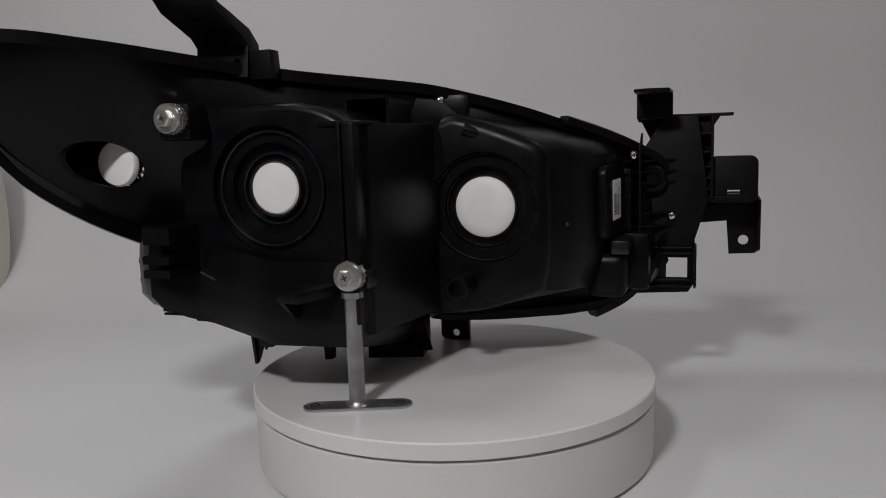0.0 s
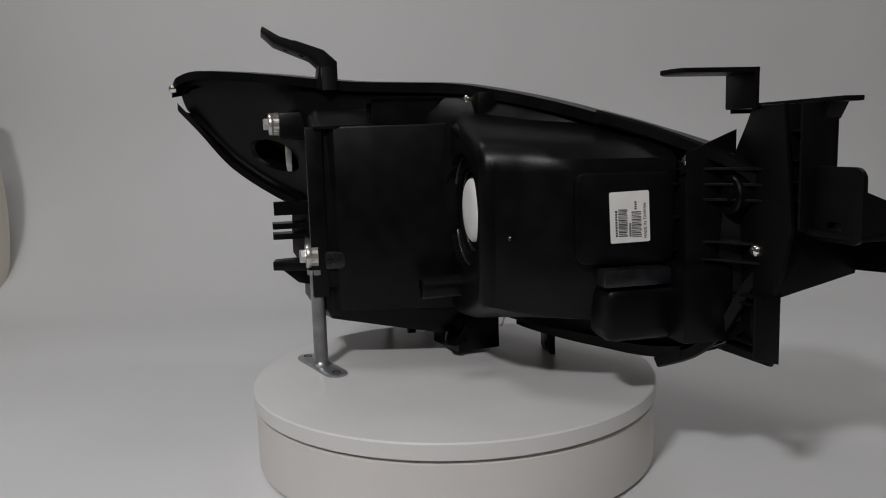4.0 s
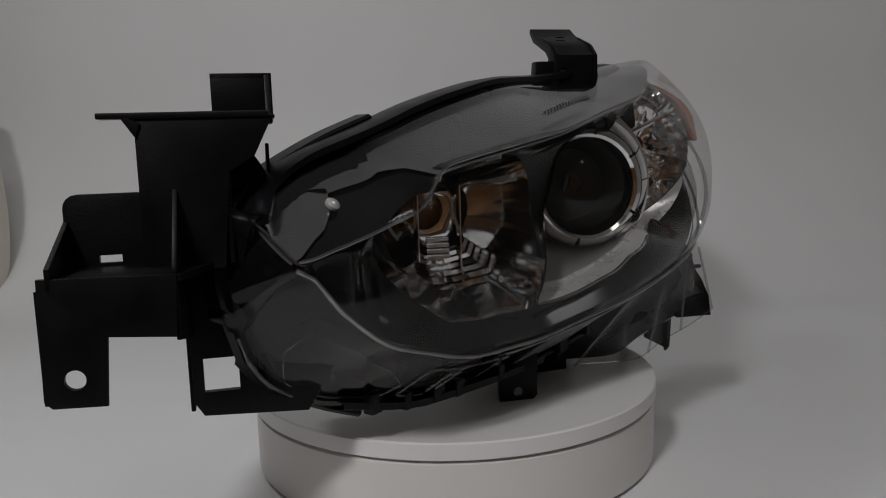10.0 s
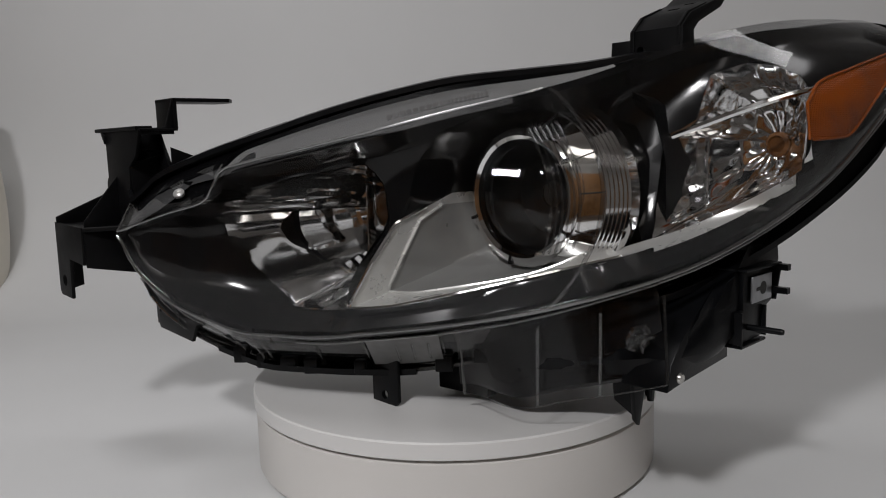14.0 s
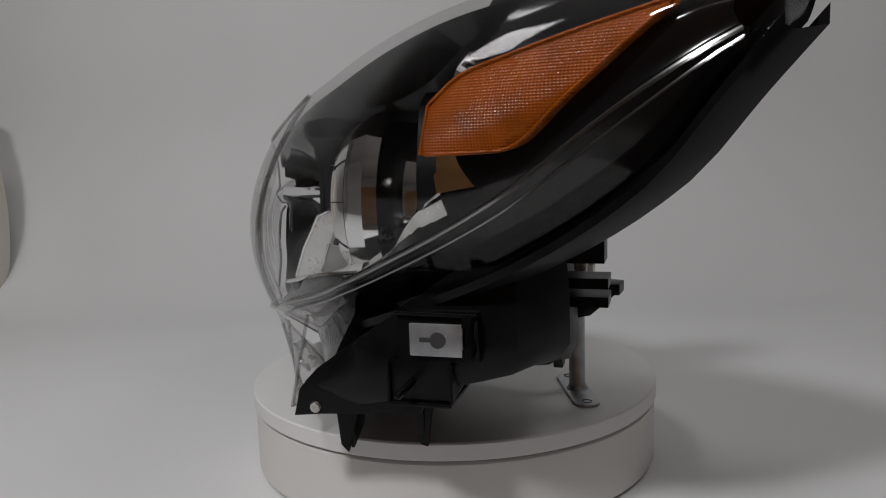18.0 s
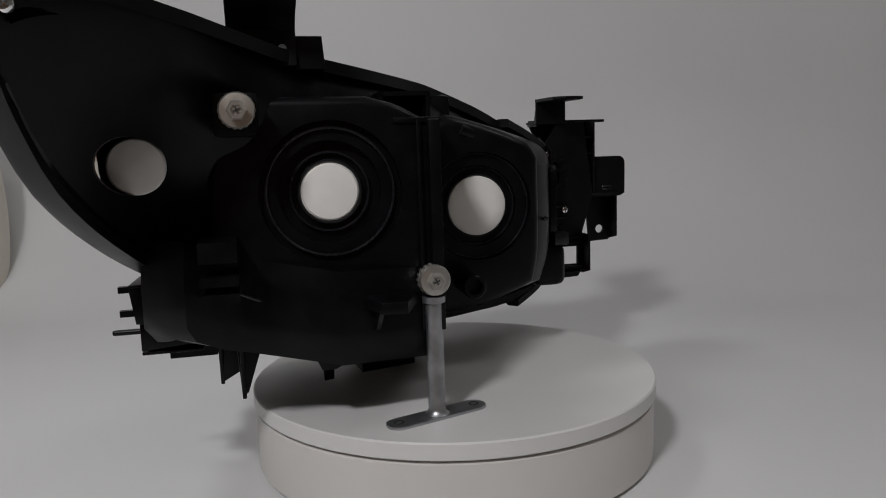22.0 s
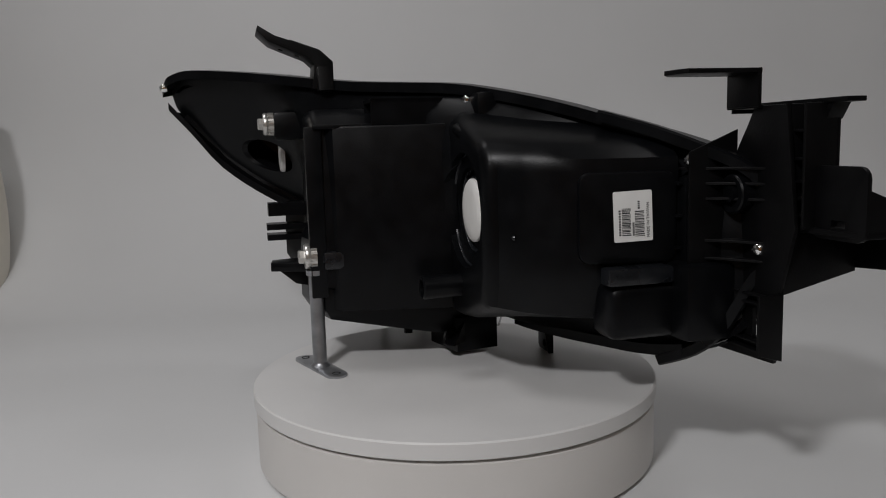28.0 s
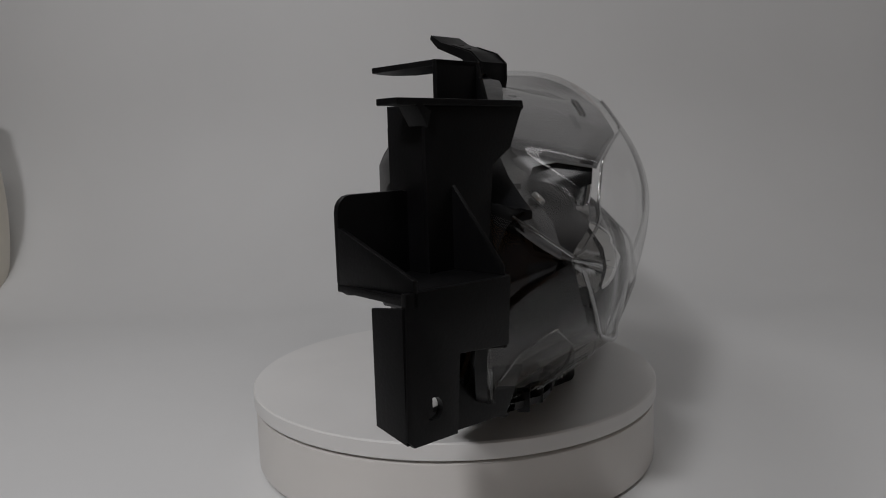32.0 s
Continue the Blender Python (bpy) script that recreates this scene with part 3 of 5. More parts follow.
def inner_bracket(head):
    br = part("inner_bracket", plates([(CXZ, [(0.137, 0.200), (0.204, 0.200), (0.204, 0.123), (0.165, 0.123), (0.160, 0.172), (0.147, 0.180)], 0.1845, 0.1875)]), BRACKET, head, "black ribbed plastic mounting bracket")
    def sub(name, rows, label=""):
        return part(name, plates(rows), BRACKET, br, label)
    sub("top_lip", [(CAR, [(0.139, 0.176), (0.221, 0.176), (0.221, 0.189), (0.139, 0.189)], 0.1995, 0.2025), (CXZ, [(0.201, 0.197), (0.210, 0.202), (0.210, 0.200), (0.2035, 0.190)], 0.177, 0.189)])
    sub("clip", [(CXZ, [(0.136, 0.1995), (0.168, 0.1995), (0.168, 0.2235), (0.136, 0.2235)], 0.1565, 0.1595), (CAR, [(0.136, 0.1595), (0.168, 0.1595), (0.166, 0.109), (0.158, 0.105), (0.146, 0.104), (0.136, 0.112)], 0.2205, 0.2235), (CYZ, [(0.1595, 0.2225), (0.1595, 0.196), (0.186, 0.196), (0.186, 0.2005), (0.166, 0.2015)], 0.137, 0.140), (CAR, [(0.136, 0.157), (0.168, 0.157), (0.168, 0.187), (0.136, 0.187)], 0.1985, 0.2005)], "flat hooked clip arm")
    web = sub("web", [(CXZ, [(0.136, 0.160), (0.145, 0.176), (0.153, 0.188), (0.160, 0.2), (0.190, 0.2), (0.200, 0.125), (0.188, 0.085), (0.188, 0.045), (0.183, 0.037), (0.126, 0.034), (0.110, 0.06), (0.110, 0.16)], 0.1605, 0.1635)], "flat rear web with a square hole")
    cut(web, [block((0.163, 0.12, 0.0505), (0.182, 0.2, 0.0695))])
    sub("web_flange", [(CYZ, [(0.145, 0.083), (0.1625, 0.083), (0.1625, 0.040), (0.145, 0.045)], 0.1875, 0.190)])
    sub("side_flange", [(CYZ, [(0.163, 0.2), (0.186, 0.2), (0.186, 0.125), (0.163, 0.125)], 0.2015, 0.204)])
    sub("side_flange", [(CYZ, [(0.163, 0.18), (0.186, 0.175), (0.186, 0.125), (0.163, 0.125)], 0.160, 0.1625)])
    for z in (0.183, 0.166, 0.1525, 0.142, 0.132):
        sub("rib", [(CAR, [(0.166, 0.164), (0.2015, 0.166), (0.2015, 0.1845), (0.166, 0.1845)], z, z + 0.0018)])
    sub("rib", [(CYZ, [(0.164, 0.2), (0.1845, 0.2), (0.1845, 0.124), (0.164, 0.124)], 0.1885, 0.1903)])
    for z in (0.0785, 0.0730, 0.0480, 0.0420):
        sub("rib", [(CAR, [(0.118, 0.1545), (0.186, 0.1560), (0.186, 0.1610), (0.118, 0.1610)], z, z + 0.0016)])
    for z in (0.160, 0.150, 0.140, 0.112, 0.100):
        sub("gusset", [(CAR, [(0.124, 0.128), (0.138, 0.134), (0.150, 0.148), (0.172, 0.1605), (0.124, 0.1605)], z, z + 0.0018)])
    sub("side_web", [(CYZ, [(0.126, 0.172), (0.162, 0.186), (0.162, 0.045), (0.140, 0.040), (0.126, 0.06)], 0.1395, 0.1415)])
    pocket = sub("pocket_wall", [(CXZ, rounded(0.200, 0.120, 0.243, 0.163, 0.007), 0.1715, 0.1745)])
    cut(pocket, [block((0.2165, 0.15, 0.1275), (0.2275, 0.2, 0.1315))])
    sub("pocket_side", [(CYZ, [(0.1735, 0.150), (0.1735, 0.1255), (0.219, 0.1215), (0.219, 0.1320)], 0.2405, 0.2432)])
    sub("shelf", [(CAR, [(0.160, 0.164), (0.243, 0.172), (0.247, 0.218), (0.185, 0.218)], 0.1225, 0.1260)])
    leg = sub("leg", [(CXZ, [(0.186, 0.126), (0.247, 0.1275), (0.2485, 0.070), (0.245, 0.0665), (0.221, 0.0655), (0.2185, 0.0985), (0.188, 0.0960)], 0.2160, 0.2190)], "flat mounting leg with a round hole")
    cut(leg, [tube(0.0048, ahead(0.2342, 0, 0.0795), 0.1, 0.3, 24)])
    sub("leg_flange", [(CYZ, [(0.2, 0.12), (0.218, 0.122), (0.218, 0.068), (0.2, 0.072)], 0.246, 0.2485)])
    sub("gusset", [(CYZ, [(0.163, 0.1255), (0.217, 0.1255), (0.2165, 0.094), (0.163, 0.082)], 0.186, 0.1885)])
    sub("gusset", [(CYZ, [(0.187, 0.165), (0.187, 0.126), (0.216, 0.126), (0.216, 0.130)], 0.186, 0.1885)])
    screw_at = CAR @ Vector((0.167, 0.160, 0.109))
    screw(head, screw_at, CAR.to_3x3() @ Vector((0, -1, 0)))
    screw(head, CAR @ Vector((0.135, 0.130, 0.1665)), CAR.to_3x3() @ Vector((0.2, -1, 0)))


def plates(rows):
    bm = bmesh.new()
    for m, outline, t0, t1 in rows:
        plate(bm, outline, t0, t1, m, 0.0005)
    return bm


def top_bracket(head):
    prof = [(-0.0725, 0.234), (-0.0725, 0.258), (-0.084, 0.268), (-0.108, 0.2765), (-0.122, 0.281), (-0.136, 0.2895), (-0.1375, 0.2855), (-0.127, 0.2755), (-0.095, 0.2625), (-0.088, 0.256), (-0.091, 0.234)]
    arm = part("top_bracket", plates([(CYZ, prof, -0.1615, -0.1195)]), BRACKET, head, "black plastic upper mounting arm with slots")
    cut(arm, [block((-0.147, -0.118, 0.2), (-0.138, -0.114, 0.4)), block((-0.142, -0.104, 0.2), (-0.133, -0.1, 0.4)), tube(0.0028, ahead(-0.128, 0, 0.2445), -0.2, 0.0, 16)])
    part("step", plates([(CXZ, [(-0.1195, 0.232), (-0.1195, 0.2525), (-0.1030, 0.2525), (-0.1015, 0.232)], -0.087, -0.074)]), BRACKET, arm)
    for x in (-0.1585, -0.1225):
        part("rib", plates([(CYZ, [(-0.0885, 0.240), (-0.0865, 0.256), (-0.094, 0.2635), (-0.126, 0.2770), (-0.108, 0.2775), (-0.083, 0.2690), (-0.0715, 0.2585), (-0.0715, 0.240)], x - 0.0012, x + 0.0012)]), BRACKET, arm)


def lower_body(head):
    """The black underside with its nose, pegs, tabs and side mount."""
    bm = bmesh.new()
    plan = smooth_loop([(-0.222, -0.095), (-0.224, -0.02), (-0.212, 0.026), (-0.186, 0.040), (-0.120, 0.058), (-0.060, 0.055), (-0.036, 0.030), (-0.036, -0.098), (-0.100, -0.112), (-0.160, -0.100), (-0.195, -0.118)], 3)
    rows = []
    for grow, z in ((0.93, 0.0), (1.0, 0.010), (1.0, 0.022), (1.0, 0.035), (0.99, 0.048), (0.97, 0.062)):
        row = []
        for x, y in plan:
            base = 0.020 + 0.022 * max(0, min(1, (-0.10 - x) / 0.10)) + 0.022 * max(0, min(1, (0.0 - y) / 0.11)) * (1 if x > -0.19 else 1.2)
            fore = -0.03 + (y + 0.03) * grow
            # the front face leans back above the nose
            lean = max(0, min(1, (-0.125 - x) / 0.05))
            fore += lean * min(0, 0.034 - 1.4 * max(0, base + z - 0.050) - fore)
            row.append(CAR @ Vector((-0.13 + (x + 0.13) * grow, fore, base + z)))
        rows.append(row)
    vs = grid(bm, rows, True)
    bm.faces.new(vs[0]), bm.faces.new(vs[-1])
    low = part("lower_housing", bm, BLACK, head, "black moulded underside", 40)

    def sub(name, rows, label="", mat=None):
        return part(name, plates(rows), mat or BLACK, low, label)
    # nose with its rounded lip
    nose = [(0.034, 0.034), (0.030, 0.050), (0.019, 0.062), (-0.009, 0.082), (-0.024, 0.092), (-0.040, 0.094), (-0.040, 0.040), (0.018, 0.036)]
    sub("nose", [(CYZ, nose, -0.214, -0.182)], "rounded black nose under the lens")
    bm = bmesh.new()
    lathe(bm, [(0, -0.002), (0.0048, -0.002), (0.0055, 0.001), (0.0055, 0.022), (0.0048, 0.024), (0, 0.024)], CAR @ pose(-0.2115, 0.0235, 0.0405, 0, 90, 0), 20)
    ear = part("ear", bm, BLACK, low)
    bm = bmesh.new()
    lathe(bm, [(0, -0.0035), (0.0026, -0.0035), (0.0032, -0.0025), (0.0032, 0.0), (0, 0.0)], CAR @ pose(-0.2125, 0.0205, 0.0400, 0, 90, 0), 16)
    part("ear_screw", bm, ZINC, ear, "small bright screw end")
    sub("peg", [(CYZ, [(0.002, 0.05), (0.024, 0.045), (0.020, 0.006), (0.0155, 0.0015)], -0.184, -0.181), (CXZ, [(-0.184, 0.05), (-0.160, 0.05), (-0.164, 0.014), (-0.182, 0.004)], 0.012, 0.0145)])
    sub("peg", [(CYZ, [(-0.036, 0.05), (-0.020, 0.05), (-0.0245, 0.003), (-0.029, 0.002)], -0.1675, -0.1645), (CXZ, [(-0.170, 0.05), (-0.150, 0.045), (-0.163, 0.006), (-0.1675, 0.003)], -0.0275, -0.025)])
    sub("peg", [(CXZ, [(-0.109, 0.04), (-0.097, 0.04), (-0.0995, 0.007), (-0.1065, 0.006)], -0.019, -0.012)])
    sub("hook", [(CXZ, [(-0.122, 0.055), (-0.110, 0.055), (-0.109, 0.048), (-0.100, 0.048), (-0.099, 0.043), (-0.106, 0.0395), (-0.115, 0.0395)], -0.104, -0.098)])
    sub("tail_tab", [(CAR, [(-0.080, -0.137), (-0.064, -0.139), (-0.050, -0.105), (-0.090, -0.100)], 0.080, 0.0875), (CYZ, [(-0.137, 0.083), (-0.1, 0.083), (-0.1, 0.062), (-0.118, 0.066)], -0.081, -0.078)])
    sub("skid", [(CAR, [(-0.075, 0.00), (-0.030, 0.012), (-0.036, 0.050), (-0.080, 0.045)], 0.004, 0.034)])
    # side mount with prongs, pin and sheet-metal nut
    mount = sub("side_mount", [(CYZ, [(-0.076, 0.098), (-0.034, 0.098), (-0.034, 0.073), (-0.028, 0.073), (-0.028, 0.0515), (-0.062, 0.0525), (-0.062, 0.073), (-0.076, 0.074)], -0.2265, -0.2235)])
    for rows in ((CAR, [(-0.232, -0.077), (-0.229, -0.033), (-0.200, -0.033), (-0.195, -0.077)], 0.0975, 0.0995), (CXZ, [(-0.232, 0.0965), (-0.190, 0.098), (-0.186, 0.073), (-0.229, 0.074)], -0.0775, -0.0755), (CXZ, [(-0.229, 0.0725), (-0.190, 0.0725), (-0.186, 0.0560), (-0.229, 0.0525)], -0.0630, -0.0610), (CXZ, [(-0.229, 0.0725), (-0.190, 0.0725), (-0.186, 0.0560), (-0.229, 0.0515)], -0.0295, -0.0275), (CAR, [(-0.229, -0.062), (-0.229, -0.028), (-0.190, -0.028), (-0.190, -0.062)], 0.0495, 0.0515)):
        part("mount_wall", plates([rows]), BLACK, mount)
    for z in (0.0945, 0.0790):
        part("prong", block((-0.2385, -0.0755, z), (-0.226, -0.0710, z + 0.0040)), BLACK, mount)
    for y0, z0 in ((-0.128, 0.118), (-0.130, 0.1045), (-0.130, 0.0945)):
        part("prong", block((-0.185, y0 - 0.007, z0), (-0.163, -0.086, z0 + (0.012 if z0 > 0.11 else 0.0055))), BLACK, low)
    bm = bmesh.new()
    lathe(bm, [(0, 0), (0.0016, 0.0006), (0.0020, 0.002), (0.0020, 0.03), (0, 0.03)], CAR @ pose(-0.2500, -0.0405, 0.0615, 0, 90, 0), 14)
    part("pin", bm, BLACK, mount)
    clip = part("sheet_nut", plates([(CYZ, rounded(-0.0690, 0.0765, -0.0410, 0.0935, 0.0008), -0.2292, -0.2278)]), STEEL, mount, "flat grey steel speed nut with keyhole")
    bm = bmesh.new()
    lathe(bm, [(0, 0), (0.0042, 0), (0.0042, 0.0004), (0, 0.0004)], CAR @ pose(-0.2296, -0.0560, 0.0850, 0, 90, 0), 20)
    box(bm, (-0.2297, -0.0560, 0.0840), (-0.2292, -0.0465, 0.0862), CAR)
    part("keyhole", bm, INK, clip)
    # front tab with a hole
    tab = part("hanging_tab", plates([(CXZ, [(-0.0385, 0.034), (-0.0385, 0.003), (-0.035, -0.0005), (-0.0135, -0.0005), (-0.0105, 0.003), (-0.0105, 0.034)], 0.0895, 0.0925), (CYZ, [(0.0925, 0.034), (0.082, 0.034), (0.088, 0.0), (0.0925, 0.0)], -0.0125, -0.0105)]), BLACK, head, "black hanging tab with a round hole")
    cut(tab, [tube(0.0034, ahead(-0.0240, 0, 0.0062), 0.05, 0.15, 20)])


def skirt_details(head):
    """Small clear and black tabs along the lower edge of the lens."""
    for u, w, h in ((0.160, 0.010, 0.010), (0.141, 0.006, 0.008), (0.118, 0.012, 0.006), (0.100, 0.010, 0.008), (0.062, 0.008, 0.007), (0.0, 0.012, 0.008), (-0.026, 0.010, 0.006)):
        t, c, m, l, b = section(u)
        p = b.lerp(l, 0.12)
        bm = bmesh.new()
        box(bm, (u - w / 2, p.y - 0.004, p.z - h), (u + w / 2, p.y + 0.004, p.z + 0.003), bevel=0.001)
        part("lens_tab", bm, BLACK, head)
    for u in (0.135, 0.128, 0.030, 0.019, 0.008):
        t, c, m, l, b = section(u)
        bm = bmesh.new()
        a, d = l.lerp(b, 0.35), l.lerp(b, 0.75)
        pipe(bm, [a + Vector((0, 0.002, 0)), d + Vector((0, 0.003, 0))], 0.0009)
        part("moulded_rib", bm, LENS_RIB, head)
    # clear drop of the lens in front of the black underside
    drop = [(-0.020, 0.098, 0.012), (-0.050, 0.134, 0.014), (-0.080, 0.143, 0.022), (-0.110, 0.157, 0.031), (-0.138, 0.167, 0.040)]      # u, v, z of its lower edge
    rows = []
    for u in np.linspace(-0.014, -0.136, 24):
        v, z = (float(q) for q in spline(drop, float(u)))
        l = section(u)[3]
        rows.append([l.lerp(Vector((u, v + 0.003, z)), k) for k in np.linspace(0, 1, 7)])
    bm = bmesh.new()
    grid(bm, rows)
    box_rows = []
    for u in np.linspace(-0.010, -0.138, 20):
        v, z = (float(q) for q in spline(drop, float(u)))
        l, d = section(u)[3], Vector((u, v, z))
        box_rows.append([l + Vector((0, -0.026, -0.010)), l.lerp(d, 0.5) + Vector((0, -0.020, 0)), d + Vector((0, -0.013, 0.004)), d + Vector((0, -0.016, 0.0008)), d + Vector((0, -0.080, 0.0005)), l + Vector((0, -0.085, -0.012))])
    bb = bmesh.new()
    vs = grid(bb, box_rows, True)
    bb.faces.new(vs[0]), bb.faces.new(vs[-1])
    part("front_box", bb, GLOSS, head, "black box moulding behind the lens apron")
    drop_part = part("lens_drop", bm, APRON, head, "clear lower apron of the lens")
    bm = bmesh.new()
    pipe(bm, [r[-1] for r in rows], 0.0005, 6)
    part("drop_bead", bm, LENS_RIB, drop_part)
    for k in (0, 9, 16, 23):
        bm = bmesh.new()
        pipe(bm, rows[k][1:], 0.0010, 6)
        part("drop_rib", bm, LENS_RIB, drop_part)
    # moulded clear boss and side rib of the apron
    way = Vector((-0.35, 0.93, -0.1)).to_track_quat("Z", "Y").to_matrix().to_4x4()
    bm = bmesh.new()
    lathe(bm, [(0.0088, -0.002), (0.0088, 0.0010), (0.0070, 0.0016), (0.0062, 0.0004), (0.0040, 0.0004), (0.0034, 0.0020), (0.0, 0.0022)], Matrix.Translation((-0.1215, 0.1560, 0.0640)) @ way, 28)
    boss = part("clear_boss", bm, LENS_RIB, drop_part, "round clear moulded boss")
    bm = bmesh.new()
    for a in range(5):
        box(bm, (0.0050, -0.0007, 0.0004), (0.0098, 0.0007, 0.0022), Matrix.Translation((-0.1215, 0.1560, 0.0640)) @ way @ Matrix.Rotation(radians(72 * a), 4, "Z"))
    part("boss_spoke", bm, LENS_RIB, boss)
    # rim of the dark pocket in the inner skirt
    bm = bmesh.new()
    loop = [(0.222, 0.30), (0.226, 0.62), (0.215, 0.86), (0.190, 0.90), (0.160, 0.86), (0.156, 0.60), (0.172, 0.36), (0.200, 0.22)]
    pipe(bm, [section(u)[3].lerp(section(u)[4], k) + Vector((0, 0.0006, -0.0004)) for u, k in smooth_loop(loop, 4)], 0.0006, 6, True)
    part("skirt_pocket_rim", bm, LENS_RIB, head)
    for loop in ([(0.152, 0.26), (0.150, 0.82), (0.118, 0.88), (0.088, 0.88), (0.088, 0.30), (0.120, 0.27)], [(0.052, 0.16), (0.052, 0.90), (-0.002, 0.90), (-0.002, 0.16)]):
        pts = []
        for a, b in zip(loop, loop[1:] + loop[:1]):
            pts += [(a[0] + (b[0] - a[0]) * k / 5, a[1] + (b[1] - a[1]) * k / 5) for k in range(5)]
        bm = bmesh.new()
        pipe(bm, [section(u)[3].lerp(section(u)[4], k) + Vector((0, 0.0008, -0.0006)) for u, k in pts], 0.0006, 6, True)
        part("skirt_window_rim", bm, LENS_RIB, head)
    # frosted marking pad
    bm = bmesh.new()
    rows = []
    for u in np.linspace(0.050, 0.000, 8):
        t, c, m, l, b = section(u)
        rows.append([l.lerp(b, k) + Vector((0, 0.0012, -0.0006)) for k in (0.18, 0.5, 0.85)])
    grid(bm, rows)
    part("marking_pad", bm, FROST, head, "frosted pad moulded in the lens skirt")


def lens_details(head):
    # beads along the crease and the lip
    bm = bmesh.new()
    pipe(bm, [section(u)[1] + Vector((0, 0.0004, 0.0004)) for u in np.linspace(0.238, -0.068, 60)], 0.0009)
    part("crease_bead", bm, LENS_EDGE, head, "bright moulded crease of the lens")
    bm = bmesh.new()
    pipe(bm, [section(u)[3] + Vector((0, 0.0004, -0.0002)) for u in np.linspace(0.239, -0.330, 90)], 0.0013)
    part("lip_bead", bm, LENS_EDGE, head, "bright moulded lower lip of the lens")
    bm = bmesh.new()
    pipe(bm, [section(u)[3].lerp(section(u)[4], 0.16) + Vector((0, 0.0008, -0.0008)) for u in np.linspace(0.10, -0.330, 70)], 0.0008)
    part("skirt_bead", bm, LENS_EDGE, head)
    bm = bmesh.new()
    pipe(bm, [section(u)[4] + Vector((0, 0.0075, 0.0002)) for u in np.linspace(0.244, -0.340, 90)], 0.0014)
    part("seam_bead", bm, LENS_RIB, head)
    bm = bmesh.new()
    pipe(bm, [section(0.2395)[0].lerp(section(0.2385)[1], k) for k in np.linspace(0, 1, 6)], 0.0010)
    part("corner_bead", bm, LENS_EDGE, head)
    # the upright ridge and its flutes
    bm = bmesh.new()
    pipe(bm, [front_curve(-0.071 - 0.030 * math.sin(math.pi * s) ** 0.8 + 0.004 * s, s) + Vector((0, 0.0005, 0)) for s in np.linspace(0.0, 1.0, 24)], 0.0014)
    part("lens_ridge", bm, LENS_RIB, head, "bright upright ridge moulded in the lens")
    for k in range(6):
        bm = bmesh.new()
        pipe(bm, [front_curve(-0.066 - 0.0042 * k * 0.8 - 0.026 * math.sin(math.pi * s) ** 0.8 + 0.022, s) - Vector((0, 0.003, 0)) for s in np.linspace(0.16, 0.72, 14)], 0.0008, 6)
        part("lens_flute", bm, LENS_RIB, head)
    # grey lamp panel under the upper facet
    bm = bmesh.new()
    rows = []
    for u in [0.237, 0.23, 0.22, 0.21, 0.2] + [q for q in STATIONS if -0.053 < q < 0.191]:
        t, c, m, l, b = section(u)
        far = 0.97 if u < 0.149 else float(np.interp(u, [0.149, 0.156, 0.19, 0.205, 0.237], [0.62, 0.42, 0.36, 0.62, 0.80]))
        rows.append([t.lerp(c, k) + Vector((0, -0.001, -0.0045 - 0.002 * math.sin(math.pi * k))) for k in np.linspace(0.10, far, 6)])
    grid(bm, rows)
    part("running_light_panel", bm, DRL, head, "dark grey satin running-light panel")
    bm = bmesh.new()
    lathe(bm, [(0, 0.0012), (0.003, 0.001), (0.0042, 0.0), (0.0042, -0.002), (0, -0.002)], Matrix.Translation(section(0.196)[0].lerp(section(0.196)[1], 0.5) + Vector((0, 0, -0.004))) @ Matrix.Rotation(radians(-45), 4, "X"), 20)
    part("running_light_stud", bm, SILVER, head)
    # raised marking bars on the upper facet
    bm = bmesh.new()
    u = 0.032
    while u > -0.035:
        w = 0.0016 if u < -0.005 else 0.0032
        a = section(u)[0].lerp(section(u)[1], 0.72)
        box(bm, (u - w, a.y - 0.0008, a.z + 0.0000), (u, a.y + 0.0008, a.z + 0.0018))
        box(bm, (u - w, a.y + 0.0022, a.z - 0.0008), (u, a.y + 0.0032, a.z + 0.0010))
        u -= w + 0.0012
    part("marking_bars", bm, FROST, head, "row of small raised unreadable marks", 0)


